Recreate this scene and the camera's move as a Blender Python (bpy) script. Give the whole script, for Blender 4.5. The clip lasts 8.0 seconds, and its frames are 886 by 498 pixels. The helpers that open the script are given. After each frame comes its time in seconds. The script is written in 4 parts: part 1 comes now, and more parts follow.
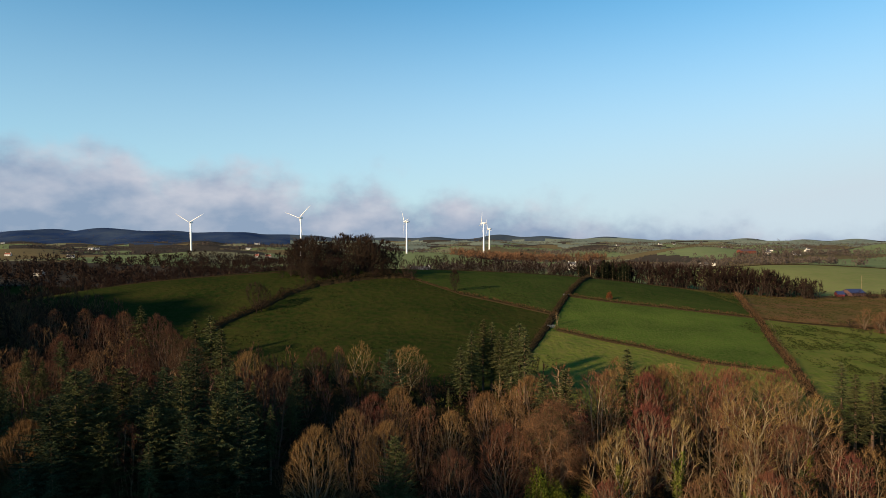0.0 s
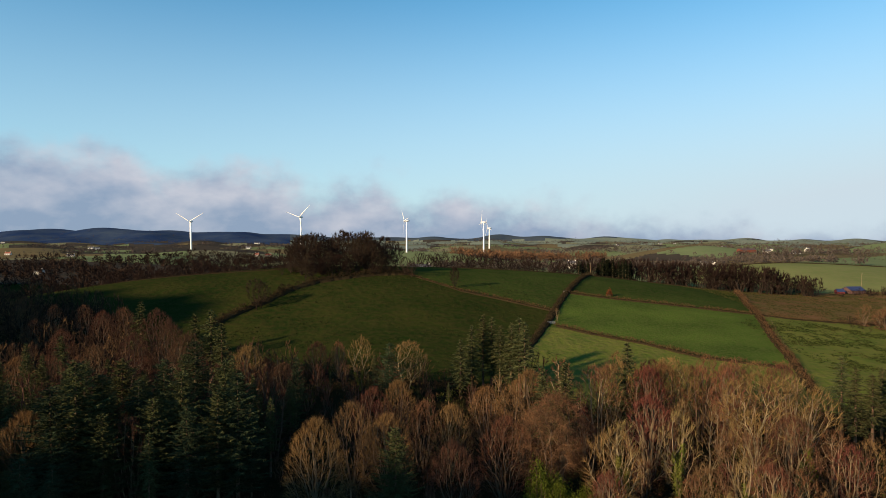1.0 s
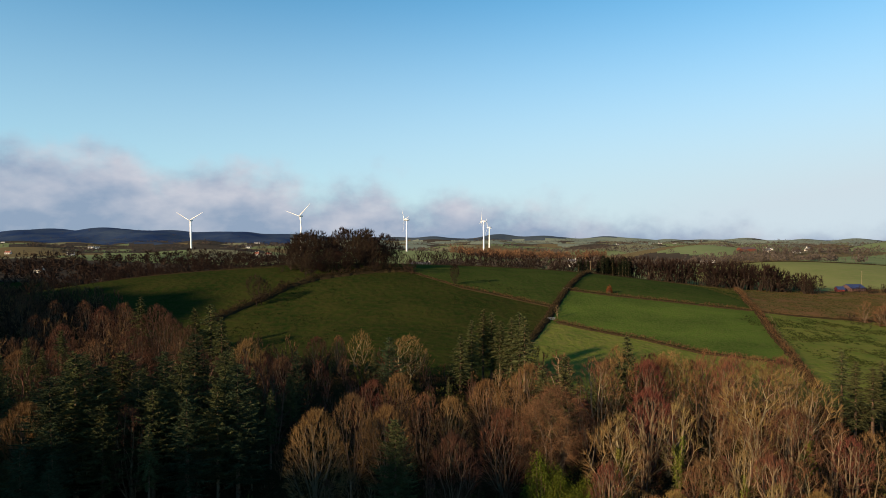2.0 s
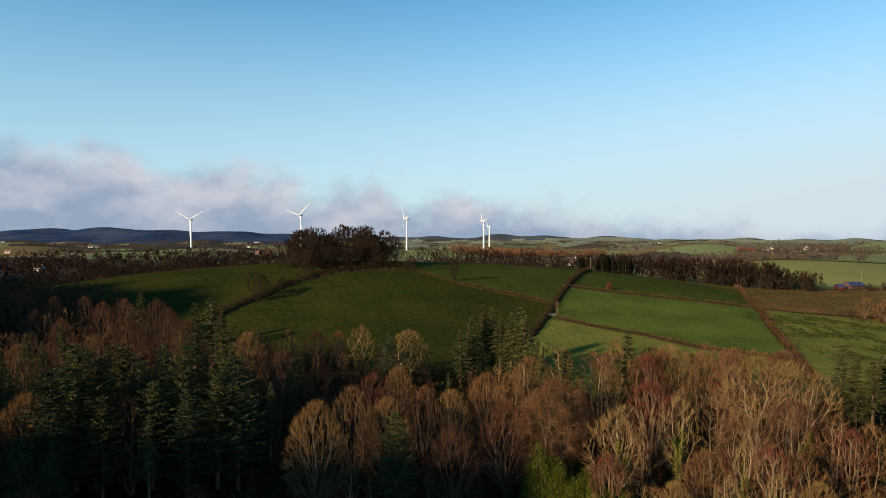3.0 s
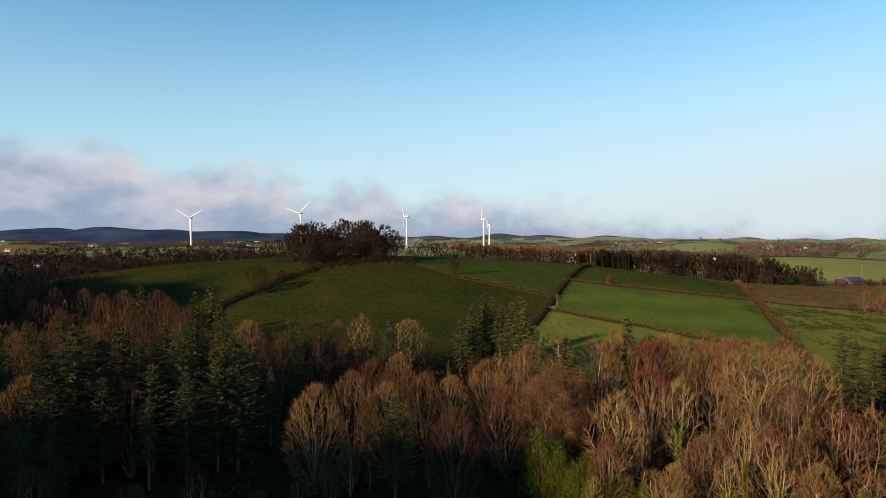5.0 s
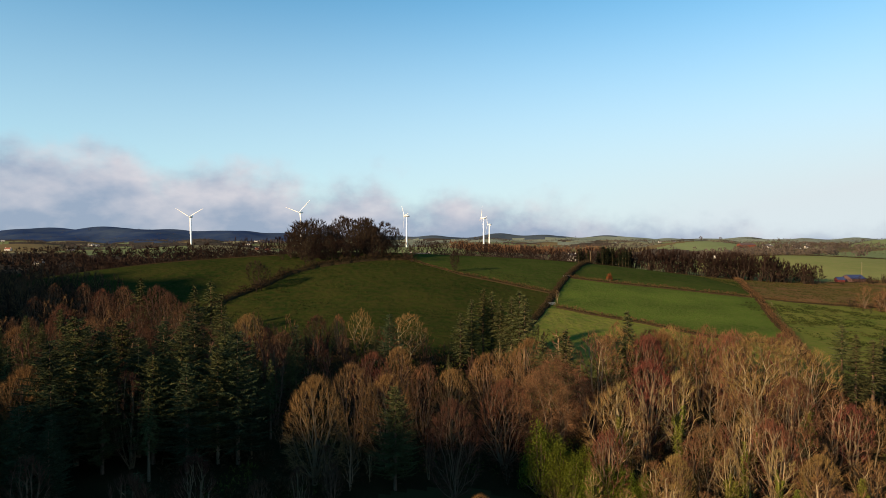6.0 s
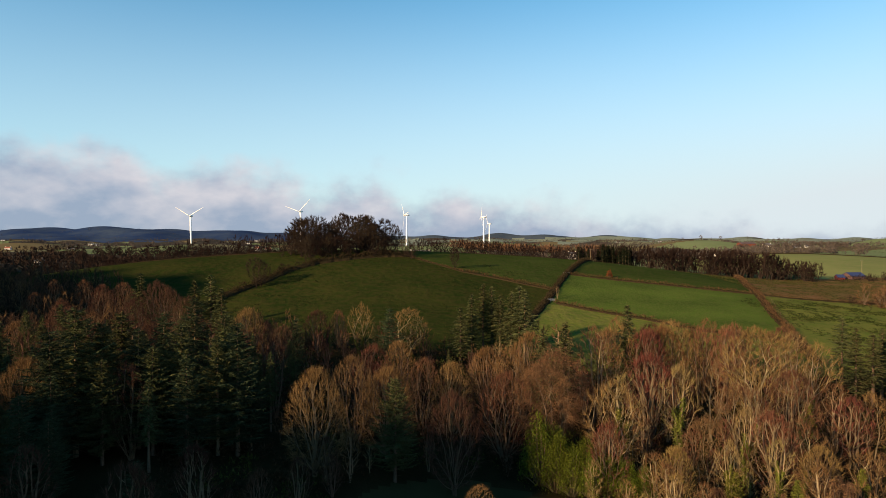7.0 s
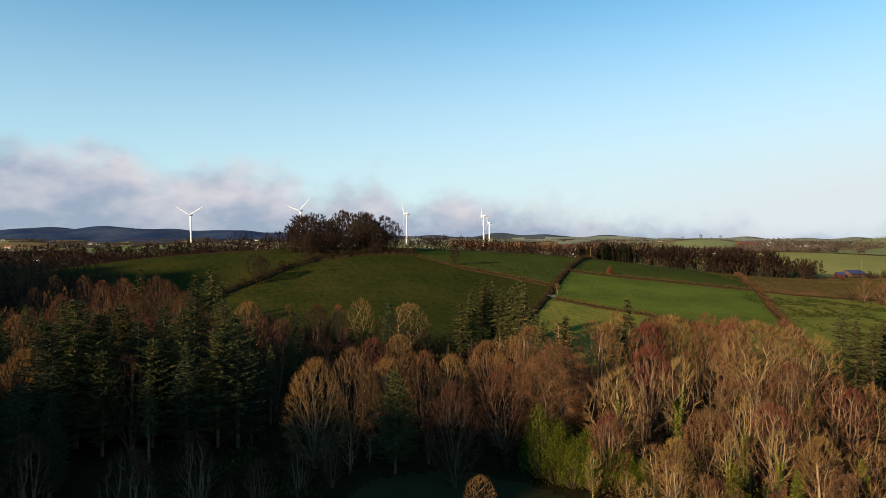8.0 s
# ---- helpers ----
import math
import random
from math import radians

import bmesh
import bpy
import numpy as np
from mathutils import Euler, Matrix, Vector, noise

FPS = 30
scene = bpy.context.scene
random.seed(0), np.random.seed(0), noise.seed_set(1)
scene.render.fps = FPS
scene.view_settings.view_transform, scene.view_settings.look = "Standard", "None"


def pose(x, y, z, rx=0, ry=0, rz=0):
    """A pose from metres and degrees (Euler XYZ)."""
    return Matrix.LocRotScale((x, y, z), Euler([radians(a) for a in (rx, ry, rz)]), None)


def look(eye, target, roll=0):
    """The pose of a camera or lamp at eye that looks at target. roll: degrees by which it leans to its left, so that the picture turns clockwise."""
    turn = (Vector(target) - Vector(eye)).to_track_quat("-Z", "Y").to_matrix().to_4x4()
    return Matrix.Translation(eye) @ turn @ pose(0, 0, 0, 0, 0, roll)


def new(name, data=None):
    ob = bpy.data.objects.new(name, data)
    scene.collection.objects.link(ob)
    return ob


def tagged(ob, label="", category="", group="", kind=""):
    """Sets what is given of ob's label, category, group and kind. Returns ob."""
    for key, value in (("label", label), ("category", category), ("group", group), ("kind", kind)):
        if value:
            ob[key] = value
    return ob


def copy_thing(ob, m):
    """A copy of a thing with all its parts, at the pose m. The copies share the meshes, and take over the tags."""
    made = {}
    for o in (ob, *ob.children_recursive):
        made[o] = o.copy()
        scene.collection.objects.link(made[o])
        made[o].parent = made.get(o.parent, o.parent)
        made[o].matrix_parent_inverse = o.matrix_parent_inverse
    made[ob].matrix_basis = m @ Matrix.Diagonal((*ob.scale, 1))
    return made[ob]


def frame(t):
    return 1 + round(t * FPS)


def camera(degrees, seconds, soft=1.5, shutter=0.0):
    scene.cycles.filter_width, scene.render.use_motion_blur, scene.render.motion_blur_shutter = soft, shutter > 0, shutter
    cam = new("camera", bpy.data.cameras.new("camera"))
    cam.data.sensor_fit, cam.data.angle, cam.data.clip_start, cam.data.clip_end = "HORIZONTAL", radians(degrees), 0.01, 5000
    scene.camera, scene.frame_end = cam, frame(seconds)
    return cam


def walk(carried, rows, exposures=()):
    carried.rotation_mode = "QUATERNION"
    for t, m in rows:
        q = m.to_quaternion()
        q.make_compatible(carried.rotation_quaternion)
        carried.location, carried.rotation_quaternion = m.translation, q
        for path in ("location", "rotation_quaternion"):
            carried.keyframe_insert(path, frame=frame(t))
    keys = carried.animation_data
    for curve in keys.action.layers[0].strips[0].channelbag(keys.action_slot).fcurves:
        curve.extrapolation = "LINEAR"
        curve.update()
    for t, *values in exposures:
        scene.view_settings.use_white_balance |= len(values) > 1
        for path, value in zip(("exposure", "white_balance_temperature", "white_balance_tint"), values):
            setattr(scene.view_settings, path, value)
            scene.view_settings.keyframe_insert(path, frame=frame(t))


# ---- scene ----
cam = camera(70, 8.0, soft=0.6)
walk(cam, [(0, pose(0, 0, 63.5, 89.2)), (2, pose(0, 0, 60.125, 89.2)), (4, pose(0, 0, 56.75, 89.2)),
           (6, pose(0, 0, 53.375, 89.2)), (8.0, pose(0, 0, 50.0, 89.2))],
     exposures=[(0, 0.99, 6450, 10), (4, 1.10, 6750, 11.5), (8, 1.19, 7000, 13)])

# ---------------------------------------------------------------- light
SUN_AZ, SUN_EL = 51.0, 17.0      # the light travels 51 degrees to the right of +y and falls 17 degrees
SKY, SUN = 0.073, 4.4

_a, _e = radians(SUN_AZ), radians(SUN_EL)
sun = new("sun", bpy.data.lights.new("sun", "SUN"))
sun.data.energy, sun.data.angle, sun.data.color = SUN, radians(2.0), (1.0, 0.73, 0.44)
sun.matrix_world = look((0, 0, 300), (math.sin(_a), math.cos(_a), 300 - math.tan(_e)))

world = bpy.data.worlds.new("world")
scene.world = world
world.use_nodes = True


def build_sky():
    nt = world.node_tree
    nodes, links = nt.nodes, nt.links
    nodes.clear()
    out, bg = nodes.new("ShaderNodeOutputWorld"), nodes.new("ShaderNodeBackground")
    sky = nodes.new("ShaderNodeTexSky")
    sky.sky_type, sky.sun_disc = "NISHITA", False
    sky.sun_elevation, sky.sun_rotation = _e, math.pi + _a
    sky.altitude, sky.air_density, sky.dust_density, sky.ozone_density = 100, 1.0, 0.3, 4.0
    tc, sep = nodes.new("ShaderNodeTexCoord"), nodes.new("ShaderNodeSeparateXYZ")
    links.new(tc.outputs["Generated"], sep.inputs[0])
    mp = nodes.new("ShaderNodeMapping")
    mp.inputs["Scale"].default_value = (9.0, 9.0, 11.0)
    mp.inputs["Location"].default_value = (1.3, 0.4, 0.2)
    links.new(tc.outputs["Generated"], mp.inputs[0])
    big = nodes.new("ShaderNodeTexNoise")
    big.inputs["Scale"].default_value, big.inputs["Detail"].default_value, big.inputs["Roughness"].default_value = 1.0, 7.0, 0.55
    links.new(mp.outputs[0], big.inputs["Vector"])
    # the bank of cloud stands low over the horizon and thins out upwards
    low = nodes.new("ShaderNodeMapRange")
    low.interpolation_type = "SMOOTHSTEP"
    for k, v in zip(("From Min", "From Max", "To Min", "To Max"), (-0.03, 0.16, 0.60, -0.27)):
        low.inputs[k].default_value = v
    # its upper edge sinks towards the right
    sink = nodes.new("ShaderNodeMath")
    sink.operation = "MULTIPLY_ADD"
    sink.inputs[1].default_value = 0.085
    links.new(sep.outputs["X"], sink.inputs[0])
    links.new(sep.outputs["Z"], sink.inputs[2])
    links.new(sink.outputs[0], low.inputs["Value"])
    side = nodes.new("ShaderNodeMapRange")
    for k, v in zip(("From Min", "From Max", "To Min", "To Max"), (-0.5, 0.42, 0.06, -0.10)):
        side.inputs[k].default_value = v
    links.new(sep.outputs["X"], side.inputs["Value"])
    add, add2 = nodes.new("ShaderNodeMath"), nodes.new("ShaderNodeMath")
    links.new(big.outputs["Fac"], add.inputs[0])
    links.new(low.outputs[0], add.inputs[1])
    links.new(add.outputs[0], add2.inputs[0])
    links.new(side.outputs[0], add2.inputs[1])
    ramp = nodes.new("ShaderNodeMapRange")
    ramp.interpolation_type = "SMOOTHSTEP"
    for k, v in zip(("From Min", "From Max", "To Min", "To Max"), (0.46, 0.86, 0.0, 0.92)):
        ramp.inputs[k].default_value = v
    links.new(add2.outputs[0], ramp.inputs["Value"])
    shade = nodes.new("ShaderNodeMapRange")
    for k, v in zip(("From Min", "From Max", "To Min", "To Max"), (0.35, 0.7, 0.0, 1.0)):
        shade.inputs[k].default_value = v
    mp2 = nodes.new("ShaderNodeMapping")
    mp2.inputs["Scale"].default_value, mp2.inputs["Location"].default_value = (9.0, 9.0, 16.0), (4.0, 2.0, 1.0)
    links.new(tc.outputs["Generated"], mp2.inputs[0])
    n2 = nodes.new("ShaderNodeTexNoise")
    n2.inputs["Scale"].default_value, n2.inputs["Detail"].default_value = 1.3, 6.0
    links.new(mp2.outputs[0], n2.inputs["Vector"])
    links.new(n2.outputs["Fac"], shade.inputs["Value"])
    tone = nodes.new("ShaderNodeMix")
    tone.data_type = "RGBA"
    tone.inputs["A"].default_value, tone.inputs["B"].default_value = (1.75, 2.3, 3.3, 1), (3.95, 3.98, 4.5, 1)
    # blue-grey undersides, pale tops, and the darkest mass far to the left
    under, dusk, lift = nodes.new("ShaderNodeMapRange"), nodes.new("ShaderNodeMapRange"), nodes.new("ShaderNodeMath")
    for r, vals in ((under, (0.0, 0.085, -0.26, 0.22)), (dusk, (-0.56, -0.38, -0.16, 0.02))):
        for k, v in zip(("From Min", "From Max", "To Min", "To Max"), vals):
            r.inputs[k].default_value = v
    links.new(sep.outputs["Z"], under.inputs["Value"])
    links.new(sep.outputs["X"], dusk.inputs["Value"])
    links.new(under.outputs[0], lift.inputs[0])
    links.new(dusk.outputs[0], lift.inputs[1])
    body = nodes.new("ShaderNodeMath")
    body.use_clamp = True
    links.new(shade.outputs[0], body.inputs[0])
    links.new(lift.outputs[0], body.inputs[1])
    links.new(body.outputs[0], tone.inputs["Factor"])
    mix = nodes.new("ShaderNodeMix")
    mix.data_type = "RGBA"
    links.new(ramp.outputs[0], mix.inputs["Factor"])
    tint = nodes.new("ShaderNodeMix")
    tint.data_type, tint.blend_type = "RGBA", "MULTIPLY"
    tint.inputs["Factor"].default_value = 1.0
    tint.inputs["B"].default_value = (0.58, 1.29, 1.27, 1)
    links.new(sky.outputs[0], tint.inputs["A"])
    # thin white haze low down, stronger to the right
    haze = nodes.new("ShaderNodeMapRange")
    haze.interpolation_type = "SMOOTHSTEP"
    for k, v in zip(("From Min", "From Max", "To Min", "To Max"), (0.0, 0.45, 0.86, 0.0)):
        haze.inputs[k].default_value = v
    links.new(sep.outputs["Z"], haze.inputs["Value"])
    aside, thin = nodes.new("ShaderNodeMath"), nodes.new("ShaderNodeMath")
    aside.operation, thin.operation = "MULTIPLY_ADD", "MULTIPLY"
    aside.inputs[1].default_value, aside.inputs[2].default_value = 0.45, 1.0
    thin.use_clamp = True
    links.new(sep.outputs["X"], aside.inputs[0])
    links.new(aside.outputs[0], thin.inputs[0])
    links.new(haze.outputs[0], thin.inputs[1])
    pale = nodes.new("ShaderNodeMix")
    pale.data_type = "RGBA"
    pale.inputs["B"].default_value = (4.15, 4.95, 5.45, 1)
    links.new(thin.outputs[0], pale.inputs["Factor"])
    links.new(tint.outputs["Result"], pale.inputs["A"])
    links.new(pale.outputs["Result"], mix.inputs["A"])
    links.new(tone.outputs["Result"], mix.inputs["B"])
    links.new(mix.outputs["Result"], bg.inputs["Color"])
    bg.inputs["Strength"].default_value = SKY
    links.new(bg.outputs[0], out.inputs[0])


build_sky()


# ---------------------------------------------------------------- materials
def surface(name, colors, scale=0.2, fine=3.0, rough=0.9, vary=0.0, bump=0.0, metal=0.0, stretch=(1, 1, 1), island=0.0):
    """Three colours mixed by a coarse and a fine noise, varied from object to object and from piece to piece."""
    m = bpy.data.materials.new(name)
    m.use_nodes = True
    nt = m.node_tree
    nodes, links = nt.nodes, nt.links
    b = nodes["Principled BSDF"]
    b.inputs["Roughness"].default_value, b.inputs["Metallic"].default_value = rough, metal
    b.inputs["Specular IOR Level"].default_value = 0.0 if rough > 0.85 else 0.3
    geo, mp = nodes.new("ShaderNodeNewGeometry"), nodes.new("ShaderNodeMapping")
    mp.inputs["Scale"].default_value = stretch
    links.new(geo.outputs["Position"], mp.inputs[0])
    n1, n2 = nodes.new("ShaderNodeTexNoise"), nodes.new("ShaderNodeTexNoise")
    n1.inputs["Scale"].default_value, n1.inputs["Detail"].default_value = scale, 5
    n2.inputs["Scale"].default_value, n2.inputs["Detail"].default_value = fine, 4
    links.new(mp.outputs[0], n1.inputs["Vector"])
    links.new(mp.outputs[0], n2.inputs["Vector"])
    r1, r2 = nodes.new("ShaderNodeMapRange"), nodes.new("ShaderNodeMapRange")
    for r in (r1, r2):
        r.inputs["From Min"].default_value, r.inputs["From Max"].default_value = 0.36, 0.64
    links.new(n1.outputs["Fac"], r1.inputs["Value"])
    links.new(n2.outputs["Fac"], r2.inputs["Value"])
    a, c = nodes.new("ShaderNodeMix"), nodes.new("ShaderNodeMix")
    a.data_type = c.data_type = "RGBA"
    a.inputs["A"].default_value, a.inputs["B"].default_value = (*colors[0], 1), (*colors[1], 1)
    links.new(r1.outputs[0], a.inputs["Factor"])
    half = nodes.new("ShaderNodeMath")
    half.operation = "MULTIPLY"
    half.inputs[1].default_value = 0.55
    links.new(r2.outputs[0], half.inputs[0])
    links.new(half.outputs[0], c.inputs["Factor"])
    links.new(a.outputs["Result"], c.inputs["A"])
    c.inputs["B"].default_value = (*colors[2], 1)
    col = c.outputs["Result"]
    if vary or island:
        hsv = nodes.new("ShaderNodeHueSaturation")
        links.new(col, hsv.inputs["Color"])
        info = nodes.new("ShaderNodeObjectInfo")
        hue, val, isl = nodes.new("ShaderNodeMapRange"), nodes.new("ShaderNodeMapRange"), nodes.new("ShaderNodeMapRange")
        hue.inputs["To Min"].default_value, hue.inputs["To Max"].default_value = 0.5 - 0.045 * vary, 0.5 + 0.035 * vary
        val.inputs["To Min"].default_value, val.inputs["To Max"].default_value = 1 - 0.35 * vary, 1 + 0.4 * vary
        isl.inputs["To Min"].default_value, isl.inputs["To Max"].default_value = 1 - island, 1 + island
        links.new(info.outputs["Random"], hue.inputs["Value"])
        links.new(hue.outputs[0], hsv.inputs["Hue"])
        links.new(info.outputs["Random"], val.inputs["Value"])
        links.new(geo.outputs["Random Per Island"], isl.inputs["Value"])
        mul = nodes.new("ShaderNodeMath")
        mul.operation = "MULTIPLY"
        links.new(val.outputs[0], mul.inputs[0])
        links.new(isl.outputs[0], mul.inputs[1])
        links.new(mul.outputs[0], hsv.inputs["Value"])
        col = hsv.outputs["Color"]
    links.new(col, b.inputs["Base Color"])
    if bump:
        bp = nodes.new("ShaderNodeBump")
        bp.inputs["Strength"].default_value, bp.inputs["Distance"].default_value = 1.0, bump
        links.new(n2.outputs["Fac"], bp.inputs["Height"])
        links.new(bp.outputs[0], b.inputs["Normal"])
    return m


GRASS = surface("pasture_grass", [(0.036, 0.062, 0.011), (0.062, 0.096, 0.016), (0.080, 0.084, 0.024)], 0.05, 0.8, bump=0.3)
MEADOW = surface("olive_meadow_grass", [(0.066, 0.090, 0.017), (0.104, 0.114, 0.023), (0.116, 0.100, 0.033)], 0.06, 0.4, bump=0.5)
# darker pasture grass: dim light of the left fields put into the colour
GRASS_SHADE = surface("shade_toned_pasture_grass", [(0.012, 0.022, 0.005), (0.024, 0.030, 0.007), (0.035, 0.029, 0.010)], 0.035, 0.35, bump=0.6)
# also darkened: fainter sun on the upper fields put into the colour
GRASS_DIM = surface("dimmed_hilltop_grass", [(0.022, 0.038, 0.008), (0.036, 0.052, 0.011), (0.048, 0.046, 0.015)], 0.045, 0.4, bump=0.5)
ROUGH = surface("rough_rushy_grass", [(0.120, 0.062, 0.028), (0.066, 0.062, 0.018), (0.150, 0.084, 0.040)], 0.07, 0.4, bump=0.4)
LITTER = surface("woodland_floor", [(0.018, 0.013, 0.007), (0.028, 0.020, 0.010), (0.015, 0.018, 0.006)], 0.15, 2.0, bump=0.2)
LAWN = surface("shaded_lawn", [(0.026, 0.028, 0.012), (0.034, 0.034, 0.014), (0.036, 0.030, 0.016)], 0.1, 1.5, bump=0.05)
FAR_GREEN = surface("far_green_field", [(0.105, 0.138, 0.060), (0.136, 0.166, 0.072), (0.148, 0.160, 0.084)], 0.012, 0.1)
FAR_BRIGHT = surface("sunny_hill_pasture", [(0.120, 0.140, 0.046), (0.158, 0.172, 0.058), (0.172, 0.158, 0.068)], 0.02, 0.2)
FAR_OLIVE = surface("far_olive_field", [(0.128, 0.130, 0.072), (0.152, 0.148, 0.084), (0.165, 0.150, 0.092)], 0.012, 0.1)
FAR_BROWN = surface("far_stubble_field", [(0.120, 0.092, 0.046), (0.100, 0.080, 0.040), (0.140, 0.108, 0.056)], 0.012, 0.1)
# dark scrub; on the left farmland it also stands in for cloud shade
FAR_DARK = surface("far_scrub_and_shade", [(0.036, 0.032, 0.026), (0.048, 0.041, 0.032), (0.056, 0.045, 0.036)], 0.02, 0.15)
# upland grass paled and greyed, distance haze put into its colour
FAR_HAZE = surface("far_hazy_upland_grass", [(0.120, 0.146, 0.112), (0.156, 0.180, 0.132), (0.178, 0.188, 0.142)], 0.006, 0.04)
# moor darkened and tinted blue: cloud shade and distance haze in the colour
HAZE_MOOR = surface("haze_blue_moor", [(0.014, 0.030, 0.078), (0.040, 0.058, 0.088), (0.024, 0.040, 0.080)], 0.006, 0.03)

# lighter moorside, its blue-grey again distance haze put into the colour
HAZE_MOOR_FIELD = surface("haze_blue_moorside", [(0.034, 0.050, 0.070), (0.054, 0.070, 0.082), (0.064, 0.074, 0.082)], 0.006, 0.03)

BARK = surface("grey_brown_bark", [(0.105, 0.074, 0.048), (0.140, 0.102, 0.066), (0.072, 0.052, 0.034)], 0.4, 3.0, vary=0.5)
# darkest of the three barks
DARK_BARK = surface("dark_brown_bark", [(0.028, 0.020, 0.016), (0.038, 0.027, 0.021), (0.022, 0.018, 0.014)], 0.4, 3.0)
PALE_BARK = surface("pale_lichened_bark", [(0.200, 0.152, 0.090), (0.250, 0.195, 0.120), (0.140, 0.108, 0.064)], 0.4, 3.0, vary=0.4)
TWIG_BROWN = surface("brown_twigs", [(0.094, 0.048, 0.026), (0.122, 0.064, 0.034), (0.070, 0.038, 0.022)], 0.3, 2.0, vary=0.6, island=0.6)
TWIG_RED = surface("reddish_twigs", [(0.112, 0.044, 0.028), (0.140, 0.058, 0.036), (0.086, 0.038, 0.025)], 0.3, 2.0, vary=0.55, island=0.6)
TWIG_GOLD = surface("golden_brown_twigs", [(0.132, 0.080, 0.033), (0.175, 0.108, 0.044), (0.088, 0.053, 0.024)], 0.3, 2.0, vary=0.6, island=0.6)
TWIG_PALE = surface("pale_straw_twigs", [(0.165, 0.118, 0.050), (0.205, 0.148, 0.062), (0.120, 0.086, 0.038)], 0.3, 2.0, vary=0.4, island=0.55)
TWIG_DARK = surface("dark_twigs", [(0.028, 0.019, 0.014), (0.037, 0.025, 0.018), (0.021, 0.015, 0.012)], 0.3, 2.0, vary=0.7, island=0.4)
TWIG_LARCH = surface("orange_larch_twigs", [(0.105, 0.058, 0.034), (0.13, 0.072, 0.04), (0.085, 0.05, 0.03)], 0.05, 0.4, island=0.4)
NEEDLES = surface("dark_green_needles", [(0.022, 0.033, 0.017), (0.030, 0.042, 0.021), (0.038, 0.044, 0.024)], 0.3, 1.5, vary=0.6, island=0.4)
NEEDLES_BLACK = surface("blackish_needles", [(0.010, 0.014, 0.008), (0.014, 0.018, 0.010), (0.016, 0.017, 0.009)], 0.3, 1.5, vary=0.5, island=0.35)
NEEDLES_OLIVE = surface("olive_needles", [(0.038, 0.045, 0.018), (0.049, 0.055, 0.022), (0.060, 0.057, 0.026)], 0.3, 1.5, vary=0.5, island=0.35)
LAUREL = surface("laurel_leaves", [(0.052, 0.070, 0.009), (0.082, 0.100, 0.013), (0.028, 0.036, 0.008)], 0.5, 2.0, rough=0.9, vary=0.3, island=0.5)
IVY = surface("ivy_leaves", [(0.072, 0.076, 0.015), (0.098, 0.098, 0.019), (0.054, 0.058, 0.014)], 0.5, 2.0, rough=0.9, vary=0.5, island=0.4)
TWIG_PLUM = surface("plum_brown_twigs", [(0.062, 0.033, 0.022), (0.080, 0.042, 0.027), (0.048, 0.028, 0.019)], 0.3, 2.0, vary=0.3, island=0.4)
RUSSET = surface("russet_leaves", [(0.105, 0.034, 0.013), (0.130, 0.044, 0.016), (0.080, 0.028, 0.012)], 0.5, 2.0, island=0.35)
HEDGE_BROWN = surface("hawthorn_twigs", [(0.070, 0.038, 0.020), (0.096, 0.052, 0.027), (0.048, 0.034, 0.016)], 0.1, 1.0, island=0.4)
HEDGE_DARK = surface("dark_hedge_twigs", [(0.026, 0.018, 0.012), (0.037, 0.024, 0.014), (0.022, 0.022, 0.010)], 0.1, 1.0, island=0.35)
TUFT = surface("coarse_grass_tufts", [(0.030, 0.032, 0.010), (0.042, 0.038, 0.013), (0.024, 0.028, 0.008)], 0.1, 1.0, island=0.3)
RUSH = surface("green_rushes", [(0.014, 0.024, 0.006), (0.022, 0.032, 0.008), (0.028, 0.030, 0.010)], 0.1, 1.0, island=0.35)
SCRUB_BROWN = surface("bramble_and_bracken", [(0.036, 0.022, 0.012), (0.050, 0.030, 0.015), (0.028, 0.021, 0.011)], 0.2, 1.5, island=0.35)
SCRUB_GREEN = surface("evergreen_undergrowth", [(0.034, 0.038, 0.010), (0.048, 0.050, 0.013), (0.026, 0.030, 0.009)], 0.2, 1.5, island=0.35)
BANK = surface("hedge_bank_earth", [(0.022, 0.015, 0.009), (0.030, 0.020, 0.011), (0.022, 0.022, 0.009)], 0.3, 2.0)
FAR_WOOD = surface("far_bare_trees", [(0.060, 0.048, 0.042), (0.082, 0.066, 0.056), (0.048, 0.041, 0.037)], 0.004, 0.05, island=0.35)
COPSE = surface("dark_copse_twigs", [(0.022, 0.015, 0.012), (0.032, 0.021, 0.016), (0.018, 0.013, 0.011)], 0.02, 0.2, island=0.45)
FAR_HEDGE = surface("far_hedge_leaves", [(0.036, 0.036, 0.024), (0.046, 0.042, 0.028), (0.032, 0.036, 0.021)], 0.01, 0.1, island=0.3)
WHITE_PAINT = surface("white_turbine_paint", [(0.78, 0.78, 0.77), (0.82, 0.82, 0.81), (0.74, 0.74, 0.72)], 0.05, 0.5, rough=0.4)
RENDER_WALL = surface("white_rendered_wall", [(0.56, 0.55, 0.51), (0.62, 0.60, 0.56), (0.46, 0.44, 0.40)], 0.2, 1.5)
SLATE = surface("dark_slate_roof", [(0.07, 0.07, 0.08), (0.10, 0.10, 0.11), (0.06, 0.06, 0.06)], 0.3, 2.0, rough=0.6)
RED_TILE = surface("red_tile_roof", [(0.26, 0.09, 0.06), (0.32, 0.12, 0.08), (0.2, 0.08, 0.06)], 0.3, 2.0)
